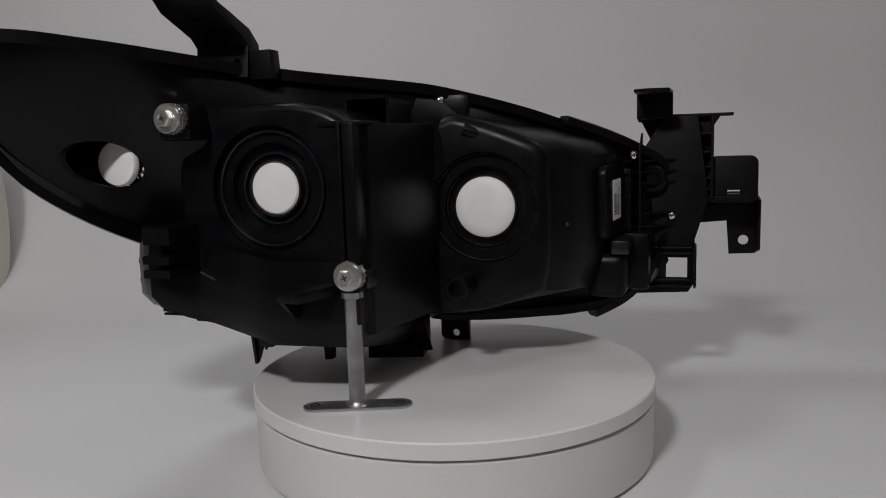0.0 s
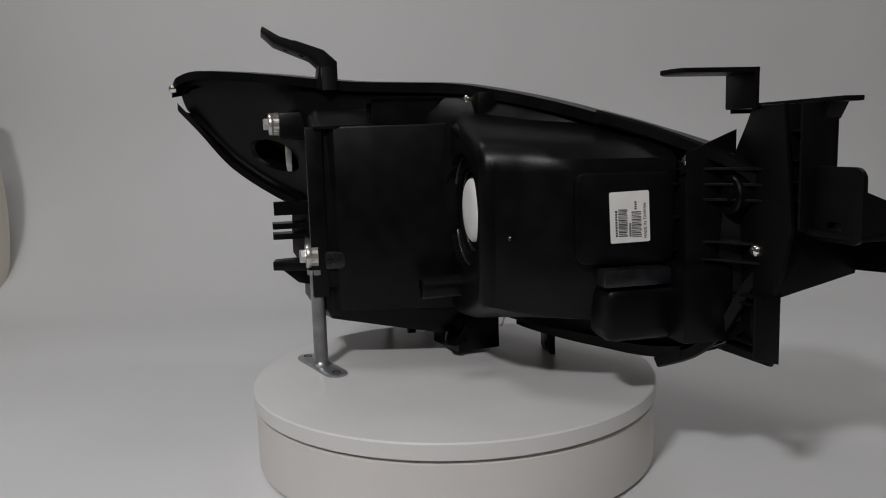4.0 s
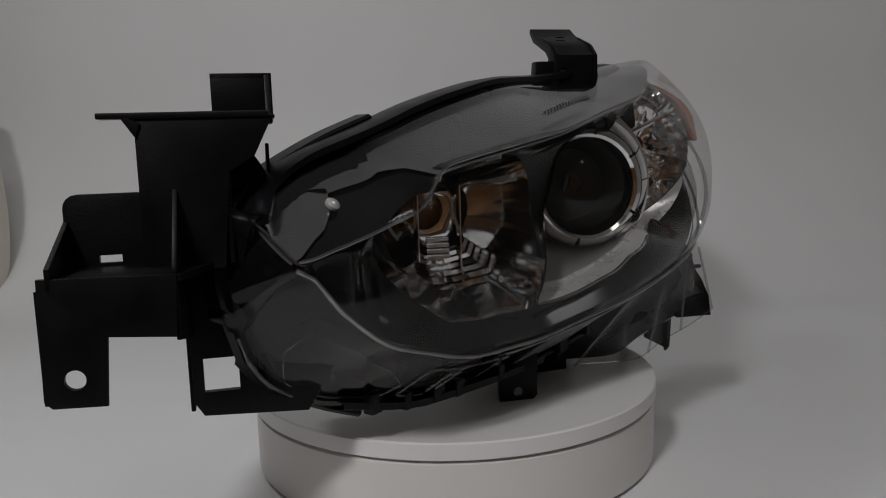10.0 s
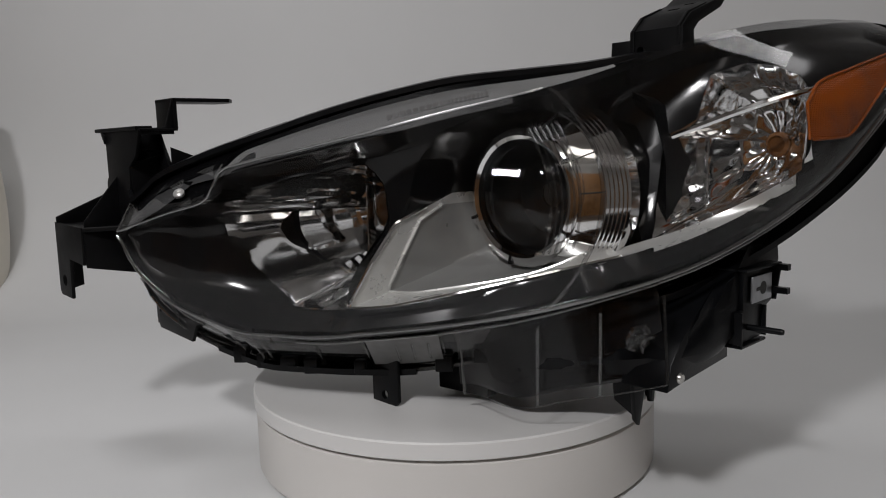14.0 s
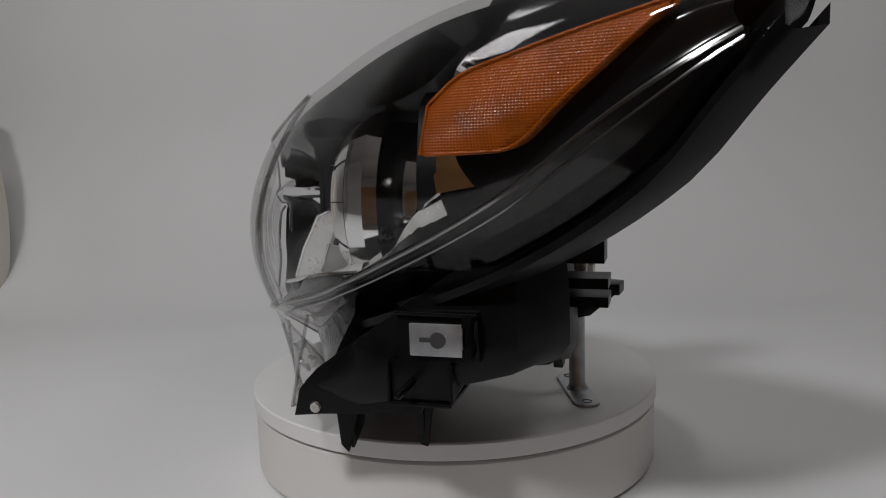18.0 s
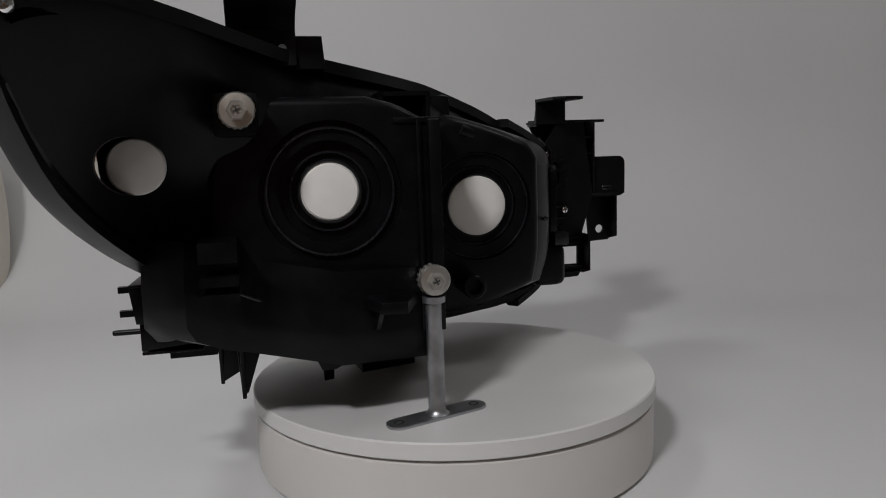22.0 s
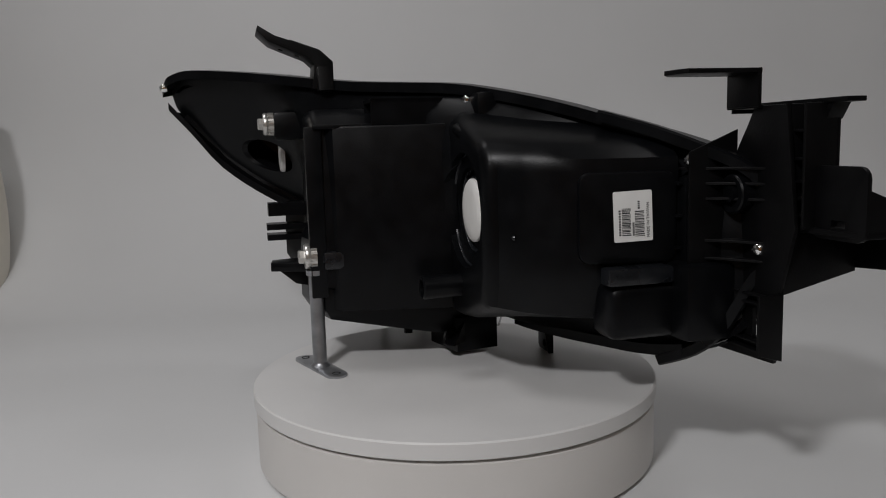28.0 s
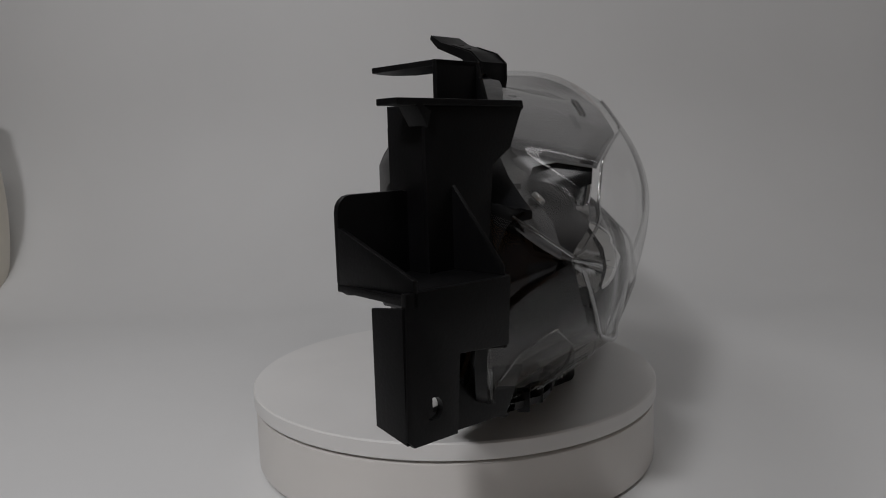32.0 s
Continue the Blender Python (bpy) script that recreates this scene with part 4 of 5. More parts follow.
def trim_panel(head):
    """The well round the projector: black above, a silver panel with a ribbed field below."""
    loop = smooth_loop(WELL, 4)
    rows = well_rows(loop, -0.104, 0.1455, 0.0475, 0.012, 1.25, 12)
    deep = well_rows(loop, -0.104, 0.1455, 0.0475, -0.042, 3.0, 10)
    bm = bmesh.new()
    grid(bm, [[r[k] for k in (0, 1, 2, 3, 5, 6, 7, 8, 10, 11)] for r in rows[12:17]] + deep[18:50])
    part("projector_well", bm, GLOSS, head, "gloss black well behind the projector")
    bm = bmesh.new()
    grid(bm, [[CAR @ Vector((x, on_bezel(x, z) + 0.001, z)), CAR @ Vector((x, edge_y(x, z), z))] for x, z in loop[60:] + loop[:20]])
    part("well_wall", bm, GLOSS, head)
    bm = bmesh.new()
    grid(bm, rows[49:] + rows[:13])
    panel = part("trim_panel", bm, SILVER, head, "satin silver trim panel under the projector", 80)
    low = loop[50:] + loop[:12]
    bm = bmesh.new()
    field = []
    for i, p in enumerate(low):
        reach = 0.22 + 0.57 * min(1, (i + 1) / 12) ** 0.5
        field.append(well_rows([p], -0.104, 0.1455, 0.0475, 0.012, 1.25, 24, 0.06, reach, 0.0014)[0])
    ribs = []
    for i, r in enumerate(field):
        ribs.append([p + Vector((0, 0.0004 * (k % 2), 0)) for k, p in enumerate(r)])
    grid(bm, ribs)
    part("ribbed_field", bm, RIBBED, panel, "finely ribbed grey field", 60)
    bm = bmesh.new()
    pipe(bm, [r[-1] + Vector((0, 0.0006, 0)) for r in field], 0.0012, 6)
    part("bead", bm, SILVER, panel)
    bm = bmesh.new()
    grid(bm, [[bezel_point(u, k, 0.0012) for k in np.linspace(0.915, 0.985, 5)] for u in np.linspace(-0.104, -0.232, 40)])
    part("lower_strip", bm, SILVER, panel, "satin silver strip along the lower edge")
    bm = bmesh.new()
    pipe(bm, [CAR @ Vector((x, edge_y(x, z) + 0.0012, z)) for x, z in loop[49:] + loop[:12]], 0.0014, 6)
    part("edge_bead", bm, CHROME, panel)


def projector(head):
    m = ahead(-0.104, 0, 0.1455)
    bm = bmesh.new()
    lathe(bm, [(0.0285, -0.005), (0.0372, 0.010), (0.0372, 0.026)], m, 64)
    pr = part("projector", bm, RUBBER, head, "round projector with dark glass lens")
    bm = bmesh.new()
    lathe(bm, [(0.0368, 0.022), (0.0372, 0.030), (0.0385, 0.0342), (0.0410, 0.0358), (0.0445, 0.0350), (0.0472, 0.0320), (0.0482, 0.028), (0.0482, 0.012), (0.0488, 0.010), (0.0488, -0.040), (0.0450, -0.040)], m, 72)
    part("shroud", bm, CHROME, pr, "bright chrome shroud ring")
    turn = [radians(a) for a in range(98, 239, 4)]
    side = lambda q, w, y: m @ Vector((q * math.cos(w), -q * math.sin(w), y))
    bm = bmesh.new()
    grid(bm, [[side(q, w, y) for q, y in ((0.0470, 0.0330), (0.0500, 0.0305), (0.0540, 0.0262), (0.0580, 0.0210))] for w in turn])
    part("shroud_side", bm, CHROME, pr, "smooth chrome side of the shroud", 60)
    bm = bmesh.new()
    grid(bm, [[side(0.0580 + 0.0092 * k / 12, w, 0.0205 - 0.0150 * k / 12 + 0.0010 * (k % 2)) for k in range(13)] + [side(0.0674, w, -0.004)] for w in turn])
    part("shroud_flutes", bm, CHROME, pr, "fluted chrome rim of the shroud", 10)
    for a in (112, 150, 176, 205):
        bm = bmesh.new()
        pipe(bm, [side(q, radians(a), y + 0.0002) for q, y in ((0.0478, 0.0325), (0.0505, 0.0300), (0.0540, 0.0262), (0.0580, 0.0210))], 0.0005, 6)
        part("shroud_groove", bm, RUBBER, pr)
    for a in (20, 78, 150, 212, 262, 318):
        bm = bmesh.new()
        box(bm, (0.0405, -0.0011, 0.026), (0.0470, 0.0011, 0.0362), m @ Matrix.Rotation(radians(a), 4, "Z"), 0.0003)
        part("shroud_notch", bm, GLOSS, pr)
    bm = bmesh.new()
    lathe(bm, [(0.0368, 0.0245), (0.0360, 0.0290), (0.0320, 0.0355), (0.0250, 0.0410), (0.0140, 0.0448), (0.0040, 0.0458), (0.0, 0.0459)], m, 64)
    part("glass", bm, GLASS, pr, "dark glossy projector lens")
    bm = bmesh.new()
    lathe(bm, [(0.0090, 0.000), (0.0090, -0.0015), (0.0285, -0.0015), (0.0285, 0.000), (0.0090, 0.000)], m, 48)
    part("aperture_plate", bm, RUBBER, pr, "matt black aperture plate")
    bm = bmesh.new()
    lathe(bm, [(0.0192, -0.086), (0.0270, -0.081), (0.0330, -0.070), (0.0350, -0.055), (0.0330, -0.030), (0.0285, -0.004), (0.0165, -0.004)], ahead(-0.104, 0, 0.150), 48)
    part("reflector", bm, CHROME, pr)


def amber_reflector(head):
    low = [(-0.228, 0.178), (-0.258, 0.179), (-0.285, 0.203), (-0.312, 0.2335)]
    top = [(-0.228, 0.200), (-0.238, 0.2125), (-0.262, 0.221), (-0.312, 0.2365)]
    bm = bmesh.new()
    rows = []
    for u in np.linspace(-0.228, -0.312, 26):
        a, b = float(spline(top, u)[0]), float(spline(low, u)[0])
        rows.append([Vector((u, front_v(u, z) - 0.0045, z)) for z in np.linspace(a, b, 10)])
    back = [[p - Vector((0, 0.004, 0)) for p in r] for r in rows]
    va, vb = grid(bm, rows), grid(bm, back)
    for i in range(25):
        for j in (0, -1):
            bm.faces.new((va[i][j], va[i + 1][j], vb[i + 1][j], vb[i][j]))
    for j in range(9):
        for i in (0, -1):
            bm.faces.new((va[i][j], va[i][j + 1], vb[i][j + 1], vb[i][j]))
    amb = part("amber_reflector", bm, AMBER, head, "amber side reflector with fine prism grid", 60)
    bm = bmesh.new()
    pipe(bm, [r[0] + Vector((0, 0.0006, 0)) for r in rows] + [r[-1] + Vector((0, 0.0006, 0)) for r in reversed(rows)], 0.0010, 6, True)
    part("rim", bm, AMBER, amb)


def front_v(u, z):
    p = [front_curve(u, k) for k in np.linspace(0, 1, 25)]
    return float(np.interp(-z, [-q.z for q in p], [q.y for q in p]))


def hollow(outline, y0):
    """The inside of a chamber, 4 mm within its outline, from y0 ahead."""
    cx, cz = sum(p[0] for p in outline) / len(outline), sum(p[1] for p in outline) / len(outline)
    bm = bmesh.new()
    plate(bm, [(cx + (x - cx) * 0.94, cz + (z - cz) * 0.94) for x, z in outline], y0, 0.3, CXZ)
    return bm


def dust_cap(head, X, Y, z, r):
    bm = bmesh.new()
    lathe(bm, [(0.0, -0.0015), (r * 0.6, -0.0013), (r * 0.93, -0.0006), (r, 0.0008), (r, 0.004), (r * 0.95, 0.004), (r * 0.93, 0.001), (0.0, 0.0005)], ahead(X, Y, z), 40)
    part("dust_cap", bm, CAP, head, "plain white cap in the bulb opening")


def chambers(head):
    bm = bmesh.new()
    back = smooth_loop([(-0.168, 0.203), (-0.150, 0.214), (-0.078, 0.214), (-0.037, 0.197), (-0.033, 0.068), (-0.074, 0.047), (-0.130, 0.050), (-0.158, 0.062), (-0.178, 0.102), (-0.178, 0.165)])
    prism(bm, back, [(x * 0.98, z) for x, z in back], -0.100, -0.030)
    one = part("projector_chamber", bm, BLACK, head, "black rear chamber with round bulb opening", 35)
    cut(one, [tube(0.0455, ahead(-0.103, 0, 0.154), -0.2, -0.0935, 64), tube(0.0330, ahead(-0.103, 0, 0.154), -0.2, -0.0870, 64), hollow(back, -0.0835), tube(0.0192, ahead(-0.103, 0, 0.154), -0.2, 0.2, 64)])
    for r, y in ((0.0192, -0.0885), (0.0245, -0.0875), (0.0400, -0.0940)):
        bm = bmesh.new()
        ring(bm, ahead(-0.103, y, 0.154) @ Matrix.Rotation(math.pi, 4, "X"), r, 0.0022, 0.0018)
        part("socket_ring", bm, GLOSSY_PLASTIC, one)
    bm = bmesh.new()
    box(bm, (-0.0405, -0.1085, 0.060), (-0.0325, -0.095, 0.1985), CAR, 0.0015)
    box(bm, (-0.0475, -0.1035, 0.060), (-0.0445, -0.098, 0.1985), CAR, 0.001)
    part("fin", bm, BLACK, one, "upright black rib")
    bm = bmesh.new()
    box(bm, (-0.062, -0.102, 0.1965), (-0.030, -0.030, 0.2), CAR, 0.001)
    part("ledge", bm, BLACK, one)
    bm = bmesh.new()
    pipe(bm, [CAR @ Vector((x, -0.1005, z)) for x, z in ((-0.178, 0.110), (-0.165, 0.094), (-0.140, 0.083), (-0.115, 0.0805), (-0.072, 0.083))], 0.0013, 8)
    part("moulded_edge", bm, GLOSSY_PLASTIC, one)
    bm = bmesh.new()
    box(bm, (-0.0365, -0.098, 0.0830), (-0.0300, -0.015, 0.0980), CAR, 0.003)
    part("side_step", bm, GLOSSY_PLASTIC, one)

    bm = bmesh.new()
    back = smooth_loop([(-0.036, 0.190), (0.000, 0.206), (0.052, 0.192), (0.082, 0.182), (0.093, 0.170), (0.094, 0.120), (0.093, 0.092), (0.086, 0.064), (0.028, 0.047), (-0.036, 0.044)])
    fr = smooth_loop([(-0.036, 0.192), (0.000, 0.208), (0.064, 0.194), (0.114, 0.181), (0.1262, 0.169), (0.1265, 0.120), (0.1265, 0.088), (0.119, 0.056), (0.040, 0.043), (-0.036, 0.042)])
    # the rear face slopes ahead towards the sticker's side wall
    cx, cz = 0.03, 0.126
    rows = []
    for lean, y, reach, grow in [(1 - math.sin(q), 0.004 + 0.010 * (1 - math.cos(q)), 0.080, 0.0) for q in np.linspace(0, math.pi / 2, 5)] + [(0, 0.026, 0.0935, 0.2), (0, 0.045, 0.1030, 0.5), (0, 0.064, 0.1120, 0.7), (0, 0.085, 0.1180, 0.9), (0, 0.115, 0.1235, 1.0), (0, 0.128, 0.1255, 1.0)]:
        row = []
        for (x, z), (_, zf) in zip(back, fr):
            d = math.hypot(x - cx, z - cz)
            px = x if x < 0.03 else 0.03 + (x - 0.03) * (reach - 0.03) / 0.064
            pz = z + (zf - z) * grow
            row.append(CAR @ Vector((px + (cx - x) / d * 0.010 * lean, y if y < 0.02 else max(0.016, min(y, 0.034 + 0.9 * px)), pz + (cz - z) / d * 0.010 * lean)))
        rows.append(row)
    vs = grid(bm, rows, True)
    bm.faces.new(vs[0]), bm.faces.new(vs[-1])
    two = part("high_beam_chamber", bm, BLACK, head, "black rear chamber with round bulb opening", 35)
    cut(two, [tube(0.0440, ahead(0.0267, 0, 0.131), -0.2, 0.010, 64), tube(0.0330, ahead(0.0267, 0, 0.131), -0.2, 0.016, 64), hollow(back, 0.036), tube(0.0245, ahead(0.0267, 0, 0.131), -0.2, 0.3, 64)])
    for r, y in ((0.0245, 0.0155), (0.0310, 0.0155), (0.0420, 0.0115)):
        bm = bmesh.new()
        ring(bm, ahead(0.0267, y, 0.131) @ Matrix.Rotation(math.pi, 4, "X"), r, 0.0025, 0.0016)
        part("socket_ring", bm, GLOSSY_PLASTIC, two)
    bm = bmesh.new()
    box(bm, (0.1200, 0.072, 0.0845), (0.1345, 0.120, 0.0965), CAR, 0.002)
    part("side_ledge", bm, GLOSSY_PLASTIC, two)
    bm = bmesh.new()
    plate(bm, rounded(-0.037, 0.098, 0.031, 0.160, 0.008, 5), -0.0070, -0.0002, SIDE @ VZ, 0.002)
    part("label_field", bm, BLACK, two, "raised panel under the sticker", 30)
    bm = bmesh.new()
    box(bm, (0.100, 0.074, 0.046), (0.1325, 0.132, 0.0850), CAR, 0.009, 3)
    part("side_bulge", bm, BLACK, two)
    for z in (0.150, 0.128, 0.106):
        bm = bmesh.new()
        box(bm, (0.124, 0.124, z), (0.1305, 0.158, z + 0.0022), CAR, 0.0006)
        part("side_rib", bm, BLACK, two)
    bm = bmesh.new()
    box(bm, (0.118, 0.128, 0.092), (0.134, 0.1595, 0.156), CAR, 0.006)
    box(bm, (0.110, 0.120, 0.045), (0.150, 0.158, 0.098), CAR, 0.006)
    part("corner_step", bm, BLACK, two)
    bm = bmesh.new()
    lathe(bm, [(0, -0.02), (0.0125, -0.02), (0.0130, -0.0), (0.0120, 0.001), (0.0085, 0.001), (0.0080, -0.001), (0.006, -0.001), (0.0055, 0.003), (0.0, 0.003)], ahead(0.150, 0.152, 0.144) @ Matrix.Rotation(math.pi, 4, "X"), 32)
    part("round_boss", bm, BLACK, two)
    bm = bmesh.new()
    lathe(bm, [(0, -0.05), (0.0085, -0.05), (0.0095, 0.0), (0.0085, 0.001), (0.0062, 0.001), (0.006, -0.006), (0.0, -0.006)], ahead(0.012, -0.0265, 0.0710) @ Matrix.Rotation(math.pi, 4, "X"), 28)
    part("round_boss", bm, BLACK, two)
    bm = bmesh.new()
    plate(bm, [(-0.037, -0.092), (-0.031, -0.086), (-0.011, -0.004), (-0.011, 0.014), (-0.037, 0.014)], 0.0480, 0.1985, CAR, 0.002)
    part("bridge_wall", bm, BLACK, two, "slanted black wall between the two chambers", 30)
    bm = bmesh.new()
    pipe(bm, [CAR @ Vector((0.012 + 0.03 * k, 0.006 + 0.02 * k * k, 0.193 - 0.012 * k)) for k in np.linspace(0, 2.2, 10)], 0.0055, 10)
    part("top_duct", bm, BLACK, two)
    bm = bmesh.new()
    lathe(bm, [(0, 0), (0.0022, 0.0), (0.0016, 0.0014), (0, 0.0018)], ahead(0.0905, 0.0215, 0.1160) @ Matrix.Rotation(math.pi, 4, "X"), 12)
    part("moulded_pip", bm, GLOSSY_PLASTIC, two)
    dust_cap(head, -0.103, -0.0905, 0.154, 0.0190)
    dust_cap(head, 0.0267, 0.0105, 0.131, 0.0243)
    dust_cap(head, -0.2160, -0.1180, 0.175, 0.0166)
    # pocket frame at the top between the chambers
    bm = bmesh.new()
    for a, b in (((-0.062, -0.055, 0.1955), (-0.026, 0.02, 0.199)), ((-0.062, -0.055, 0.2165), (-0.026, 0.02, 0.2195)), ((-0.062, -0.055, 0.1955), (-0.0595, 0.02, 0.2195)), ((-0.0290, -0.055, 0.1955), (-0.026, 0.02, 0.2195))):
        box(bm, a, b, CAR)
    box(bm, (-0.0595, 0.000, 0.1975), (-0.029, 0.004, 0.218), CAR)
    part("pocket_frame", bm, BLACK, two)
    bm = bmesh.new()
    box(bm, (-0.026, 0.022, 0.196), (0.010, 0.040, 0.222), CAR, 0.006)
    part("screw_boss", bm, BLACK, two)


def flange(head):
    """The black rim that grips the lens along the top and round the wing."""
    bm = bmesh.new()
    rows = []
    for u in STATIONS[2:]:
        t, c, m, l, b = section(u)
        rows.append([t + Vector((0, -0.012, -0.006)), t + Vector((0, -0.012, 0.0022)), t + Vector((0, 0.004, 0.0034)), t + Vector((0, 0.010, 0.0020)), t + Vector((0, 0.010, -0.002))])
    vs = grid(bm, rows)
    bm.faces.new(vs[0]), bm.faces.new(vs[-1])
    part("top_flange", bm, BLACK, head, "black rim along the top of the lens")
    bm = bmesh.new()
    rows = []
    for u in [q for q in STATIONS if q < -0.13 or 0.02 < q < 0.19]:
        t, c, m, l, b = section(u)
        rows.append((u, [b + Vector((0, -0.014, 0.006)), b + Vector((0, -0.014, -0.002)), b + Vector((0, 0.004, -0.0045)), b + Vector((0, 0.010, -0.0030)), b + Vector((0, 0.0105, 0.0015))]))
    bm.free()
    for inner in (True, False):
        bm = bmesh.new()
        grid(bm, [r for u, r in rows if (u > 0) == inner])
        part("bottom_flange", bm, BLACK, head, "black rim along the bottom of the lens")


def inner_rim(head):
    """The black rim round the lens's inner end, and the gloss black shoulder inside it."""
    path = [(0.120, 0.018, 0.1980), (0.160, 0.017, 0.1860), (0.198, 0.017, 0.1715), (0.222, 0.017, 0.1600), (0.237, 0.017, 0.1440), (0.2445, 0.017, 0.1250), (0.2440, 0.017, 0.1090), (0.2400, 0.017, 0.0990), (0.2290, 0.017, 0.0900), (0.2190, 0.018, 0.0720), (0.2080, 0.020, 0.0530), (0.1880, 0.025, 0.0345), (0.1600, 0.033, 0.0215)]
    fine = []
    for a, b, c, d in zip([path[0]] + path, path, path[1:], path[2:] + [path[-1]]):
        for k in range(4):
            t = k / 4
            fine.append(Vector([0.5 * (2 * q + (w - p) * t + (2 * p - 5 * q + 4 * w - e) * t * t + (3 * q - p - 3 * w + e) * t**3) for p, q, w, e in zip(a, b, c, d)]))
    fine.append(Vector(path[-1]))
    rows = []
    for i, p in enumerate(fine):
        way = (fine[min(i + 1, len(fine) - 1)] - fine[max(i - 1, 0)]).normalized()
        out = Vector((-way.z, 0, way.x)).normalized()
        rows.append([p + out * q + Vector((0, y, 0)) for q, y in ((-0.003, -0.008), (0.0035, -0.008), (0.0050, -0.006), (0.0050, 0.0045), (0.0035, 0.0065), (-0.0015, 0.0065), (-0.003, 0.0045))])
    bm = bmesh.new()
    vs = grid(bm, rows, True)
    bm.faces.new(vs[0]), bm.faces.new(vs[-1])
    rim = part("inner_rim", bm, BLACK, head, "black rim round the inner end of the lens", 35)
    goal = [section(u)[0] + Vector((0, -0.001, -0.004)) for u in np.linspace(0.14, 0.236, 18)]
    goal += [section(0.237)[0].lerp(section(0.237)[1], k) + Vector((-0.006, -0.008, -0.004)) for k in np.linspace(0.1, 1.0, 8)]
    goal += [section(0.236)[3].lerp(section(0.230)[4], k) + Vector((-0.006, -0.006, 0.002)) for k in np.linspace(0.1, 1.0, 9)]
    goal += [section(u)[4] + Vector((0, 0.003, 0.003)) for u in np.linspace(0.226, 0.165, 14)]
    pick = [goal[round(i * (len(goal) - 1) / (len(fine) - 1))] for i in range(len(fine))]
    bm = bmesh.new()
    grid(bm, [[p + Vector((0, 0.004, 0)), p.lerp(q, 0.35) + Vector((0, 0.001, 0)), p.lerp(q, 0.75) + Vector((0, -0.001, 0)), q] for p, q in zip(fine, pick)])
    part("rim_shoulder", bm, GLOSS, rim, "gloss black shoulder inside the rim", 60)
    bm = bmesh.new()
    lathe(bm, [(0, -0.006), (0.0056, -0.006), (0.0060, 0.004), (0.0050, 0.0056), (0, 0.0060)], Matrix.Translation((0.2420, 0.0165, 0.0960)) @ Matrix.Rotation(radians(-90), 4, "X"), 20)
    part("rim_lug", bm, BLACK, rim)


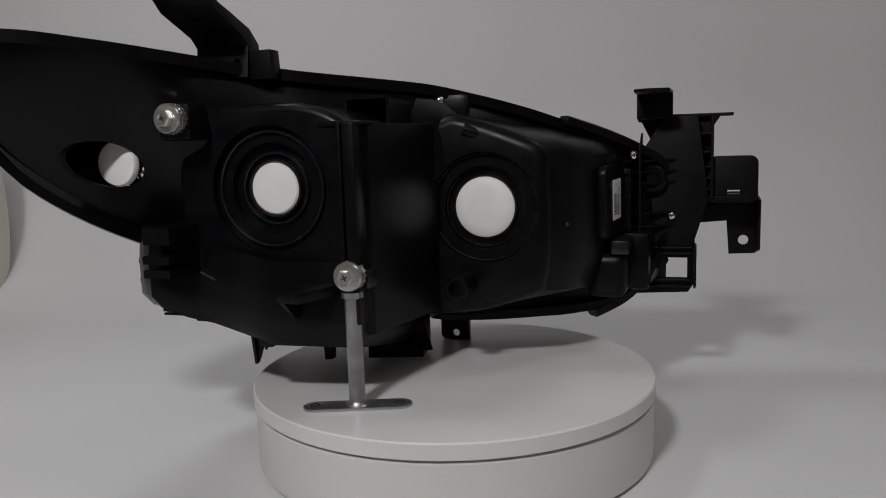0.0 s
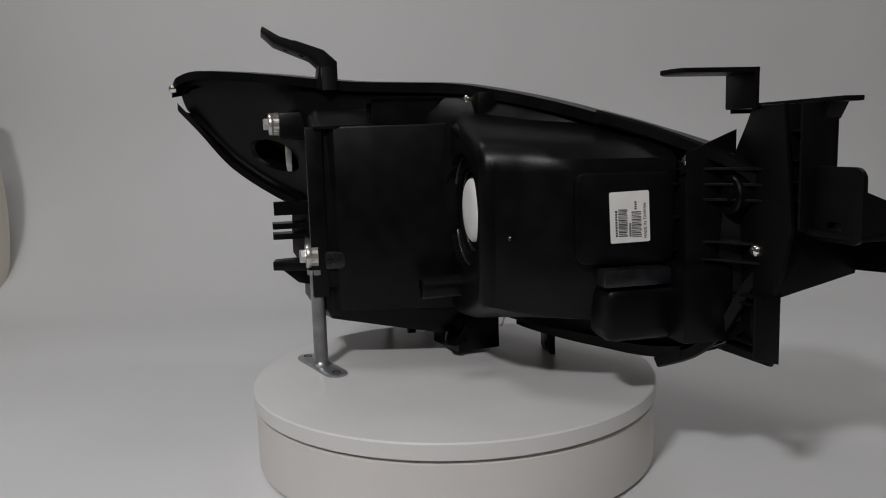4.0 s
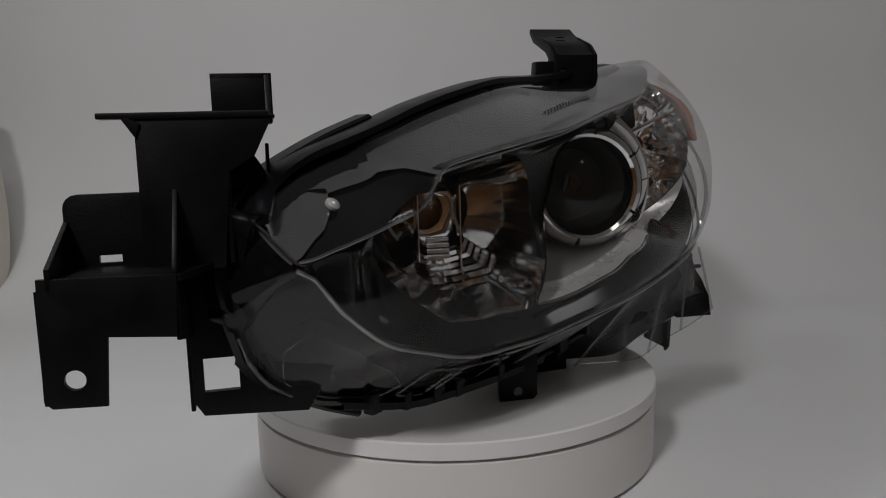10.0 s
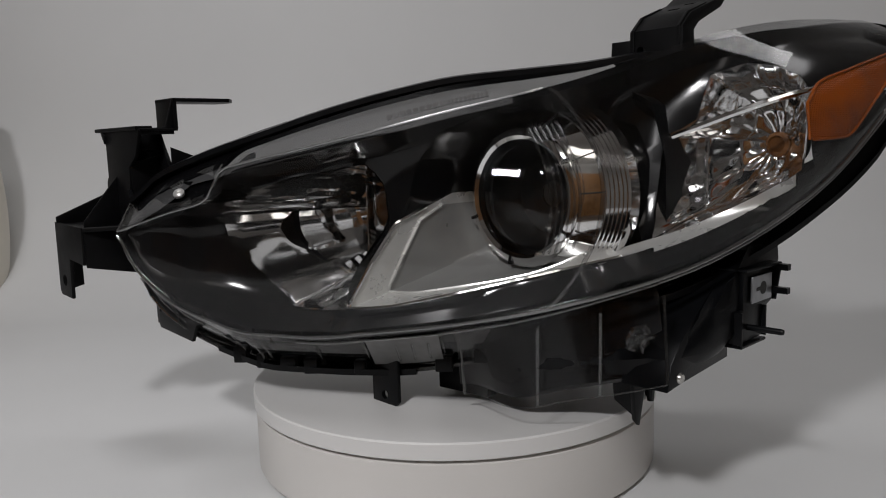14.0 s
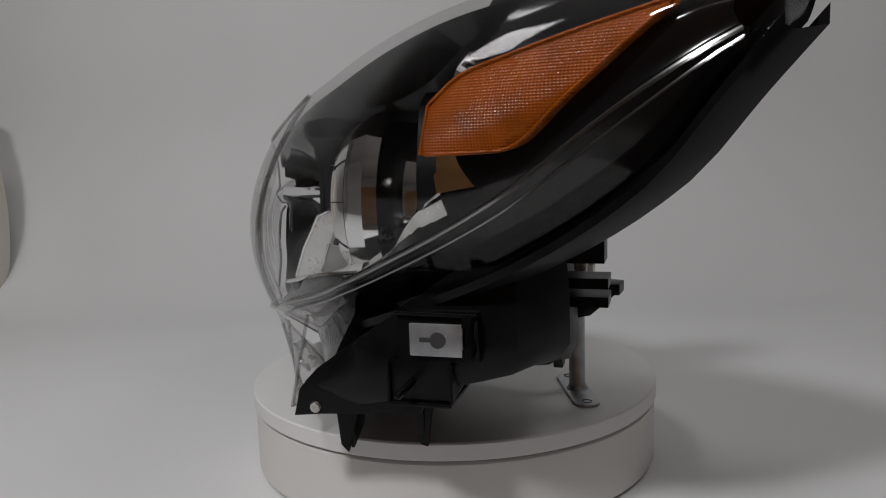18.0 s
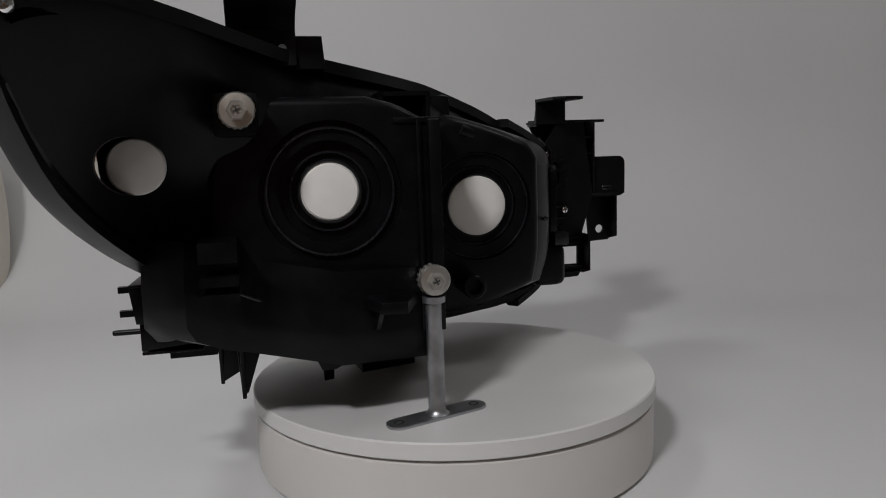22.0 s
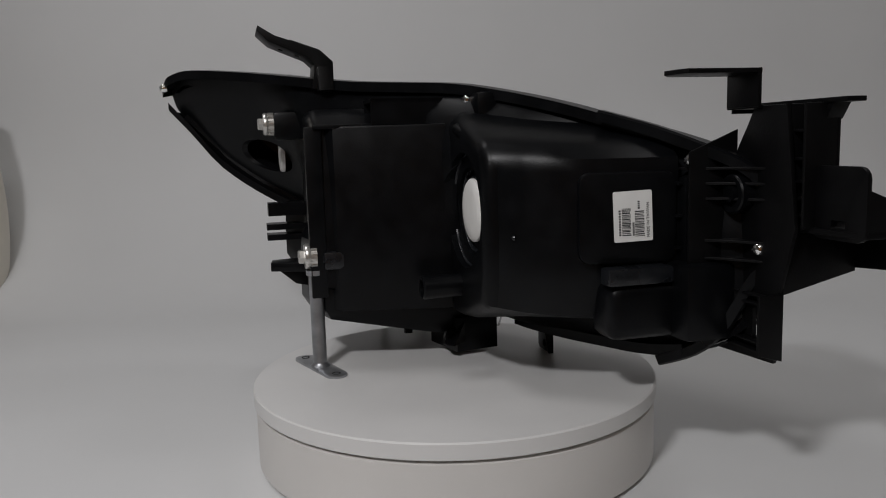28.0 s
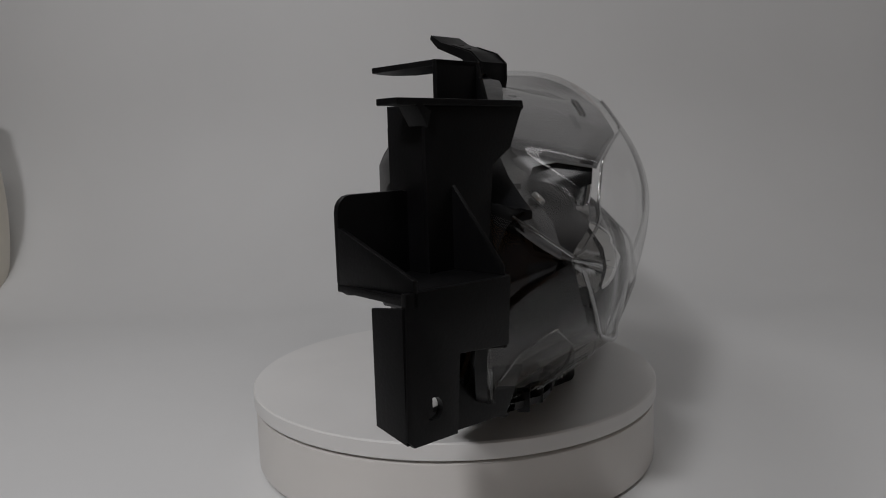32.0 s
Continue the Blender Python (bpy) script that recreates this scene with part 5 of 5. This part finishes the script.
def headlight():
    head = thing("headlight", "black-backed car headlight with clear lens standing on the turntable", "headlight")
    lens_part(head)
    shell = shell_part(head)
    cut(shell, [tube(0.0168, ahead(-0.2160, 0, 0.175), -0.2, -0.02, 64), tube(0.044, ahead(-0.103, 0, 0.154), -0.2, 0.1), tube(0.043, ahead(0.0267, 0, 0.131), -0.2, 0.2)])
    flange(head)
    inner_rim(head)
    bez = bezel_part(head)
    cut(bez, [outline_cutter(WELL), outline_cutter(BOWL), outline_cutter(SIGNAL, -0.099)])
    bowl(head, "high_beam_reflector", BOWL, 0.0267, 0.133, 0.0150, 0.0260, "chrome high-beam reflector dish with a fluted lower part", 0.0, 8, 30, 0.0, True)
    bowl(head, "signal_reflector", SIGNAL, -0.2157, 0.175, 0.0080, -0.1040, "faceted chrome turn-signal reflector", 0.0012, 9, 10, 0.45)
    bm = bmesh.new()
    pipe(bm, [CAR @ Vector((x, on_bezel(x, z) - 0.004, z)) for x, z in ((-0.169, 0.182), (-0.186, 0.188), (-0.205, 0.195), (-0.222, 0.201), (-0.236, 0.206), (-0.246, 0.209))], 0.0024, 8)
    part("signal_bar", bm, CHROME, head, "chrome bar across the signal reflector")
    for X, Y, z, r in ((0.0267, 0.027, 0.133, 0.0148),):
        bm = bmesh.new()
        lathe(bm, [(r, -0.003), (r, 0.001), (r * 0.8, 0.005), (r * 0.4, 0.0085), (0.0, 0.0095)], ahead(X, Y, z), 32)
        part("bulb_cover", bm, BROWN, head, "small dark amber bulb cover")
    bm = bmesh.new()
    lathe(bm, [(0.0082, -0.002), (0.0082, 0.001), (0.0060, 0.003), (0.0052, 0.001), (0.0, 0.001)], ahead(-0.2157, -0.1040, 0.175), 24)
    part("bulb_socket", bm, BROWN, head, "small dark socket of the turn signal")
    for X in (0.0365, 0.0050):
        bm = bmesh.new()
        box(bm, (X - 0.0006, 0.030, 0.092), (X + 0.0006, 0.054, 0.152), CAR, 0.0003)
        part("reflector_fin", bm, CHROME, head)
    for k in range(9):
        bm = bmesh.new()
        lathe(bm, [(0, -0.0085), (0.0021, -0.0085), (0.0021, 0.0085), (0, 0.0085)], CAR @ pose(0.0200, 0.040 + 0.0012 * k, 0.112 - 0.0042 * k, 0, 90, 0), 10)
        part("reflector_rib", bm, CHROME, head)
    chambers(head)
    projector(head)
    trim_panel(head)
    amber_reflector(head)
    lens_details(head)
    skirt_details(head)
    lower_body(head)
    inner_bracket(head)
    top_bracket(head)
    adjuster(head, -0.158, -0.134, 0.205, None)
    adjuster(head, -0.040, -0.1115, 0.0943, None)
    bm = bmesh.new()
    box(bm, (-0.172, -0.126, 0.190), (-0.146, -0.09, 0.216), CAR, 0.004)
    part("adjuster_boss", bm, BLACK, head)
    screw(head, CAR @ Vector((-0.012, 0.020, 0.2165)), CAR.to_3x3() @ Vector((0, -1, 0)))
    screw(head, Vector((-0.337, -0.004, 0.246)), CAR.to_3x3() @ Vector((0, -1, 0)), 0.0042)
    label_part(head)
    return head


def stand():
    top = thing("display_stand", "grey steel post with flat oval foot holding the headlight", "stand")
    c = Vector((-0.0995, -0.051, 0))
    bm = bmesh.new()
    lathe(bm, [(0, 0.0), (0.0085, 0.0), (0.0085, 0.0022), (0.0065, 0.004), (0.0058, 0.006), (0.0058, 0.078), (0.0078, 0.079), (0.0078, 0.083), (0.0, 0.083)], Matrix.Translation(c), 32)
    part("post", bm, STEEL, top)
    bm = bmesh.new()
    out = [(0.0295 + 0.009 * math.cos(a), 0.009 * math.sin(a)) for a in np.linspace(-math.pi / 2, math.pi / 2, 12)]
    out += [(-x, -y) for x, y in out]
    plate(bm, out, 0.0, 0.0022, Matrix.Translation(c) @ Matrix.Rotation(radians(-23), 4, "Z"), 0.0006)
    foot = part("foot", bm, STEEL, top, "flat steel foot with rounded ends")
    for x in (-0.030, 0.030):
        bm = bmesh.new()
        lathe(bm, [(0, 0.0018), (0.0024, 0.0018), (0.0028, 0.0024), (0.0034, 0.0026), (0.0034, 0.0020)], Matrix.Translation(c) @ Matrix.Rotation(radians(-23), 4, "Z") @ Matrix.Translation((x, 0, 0)), 20)
        part("screw_hole", bm, RUBBER, foot)
    return top


setting()
PLATTER = turntable()
canister()
HEAD = headlight()
STAND = stand()


def motions():
    times = [k * 2.0 for k in range(17)]
    walk(PLATTER, [(t, pose(0, 0, 0, 0, 0, -SPIN * t)) for t in times])
    walk(HEAD, [(t, pose(0, 0, 0, 0, 0, TURN - SPIN * t)) for t in times])
    walk(STAND, [(t, pose(0, 0, 0, 0, 0, TURN - SPIN * t)) for t in times])


motions()
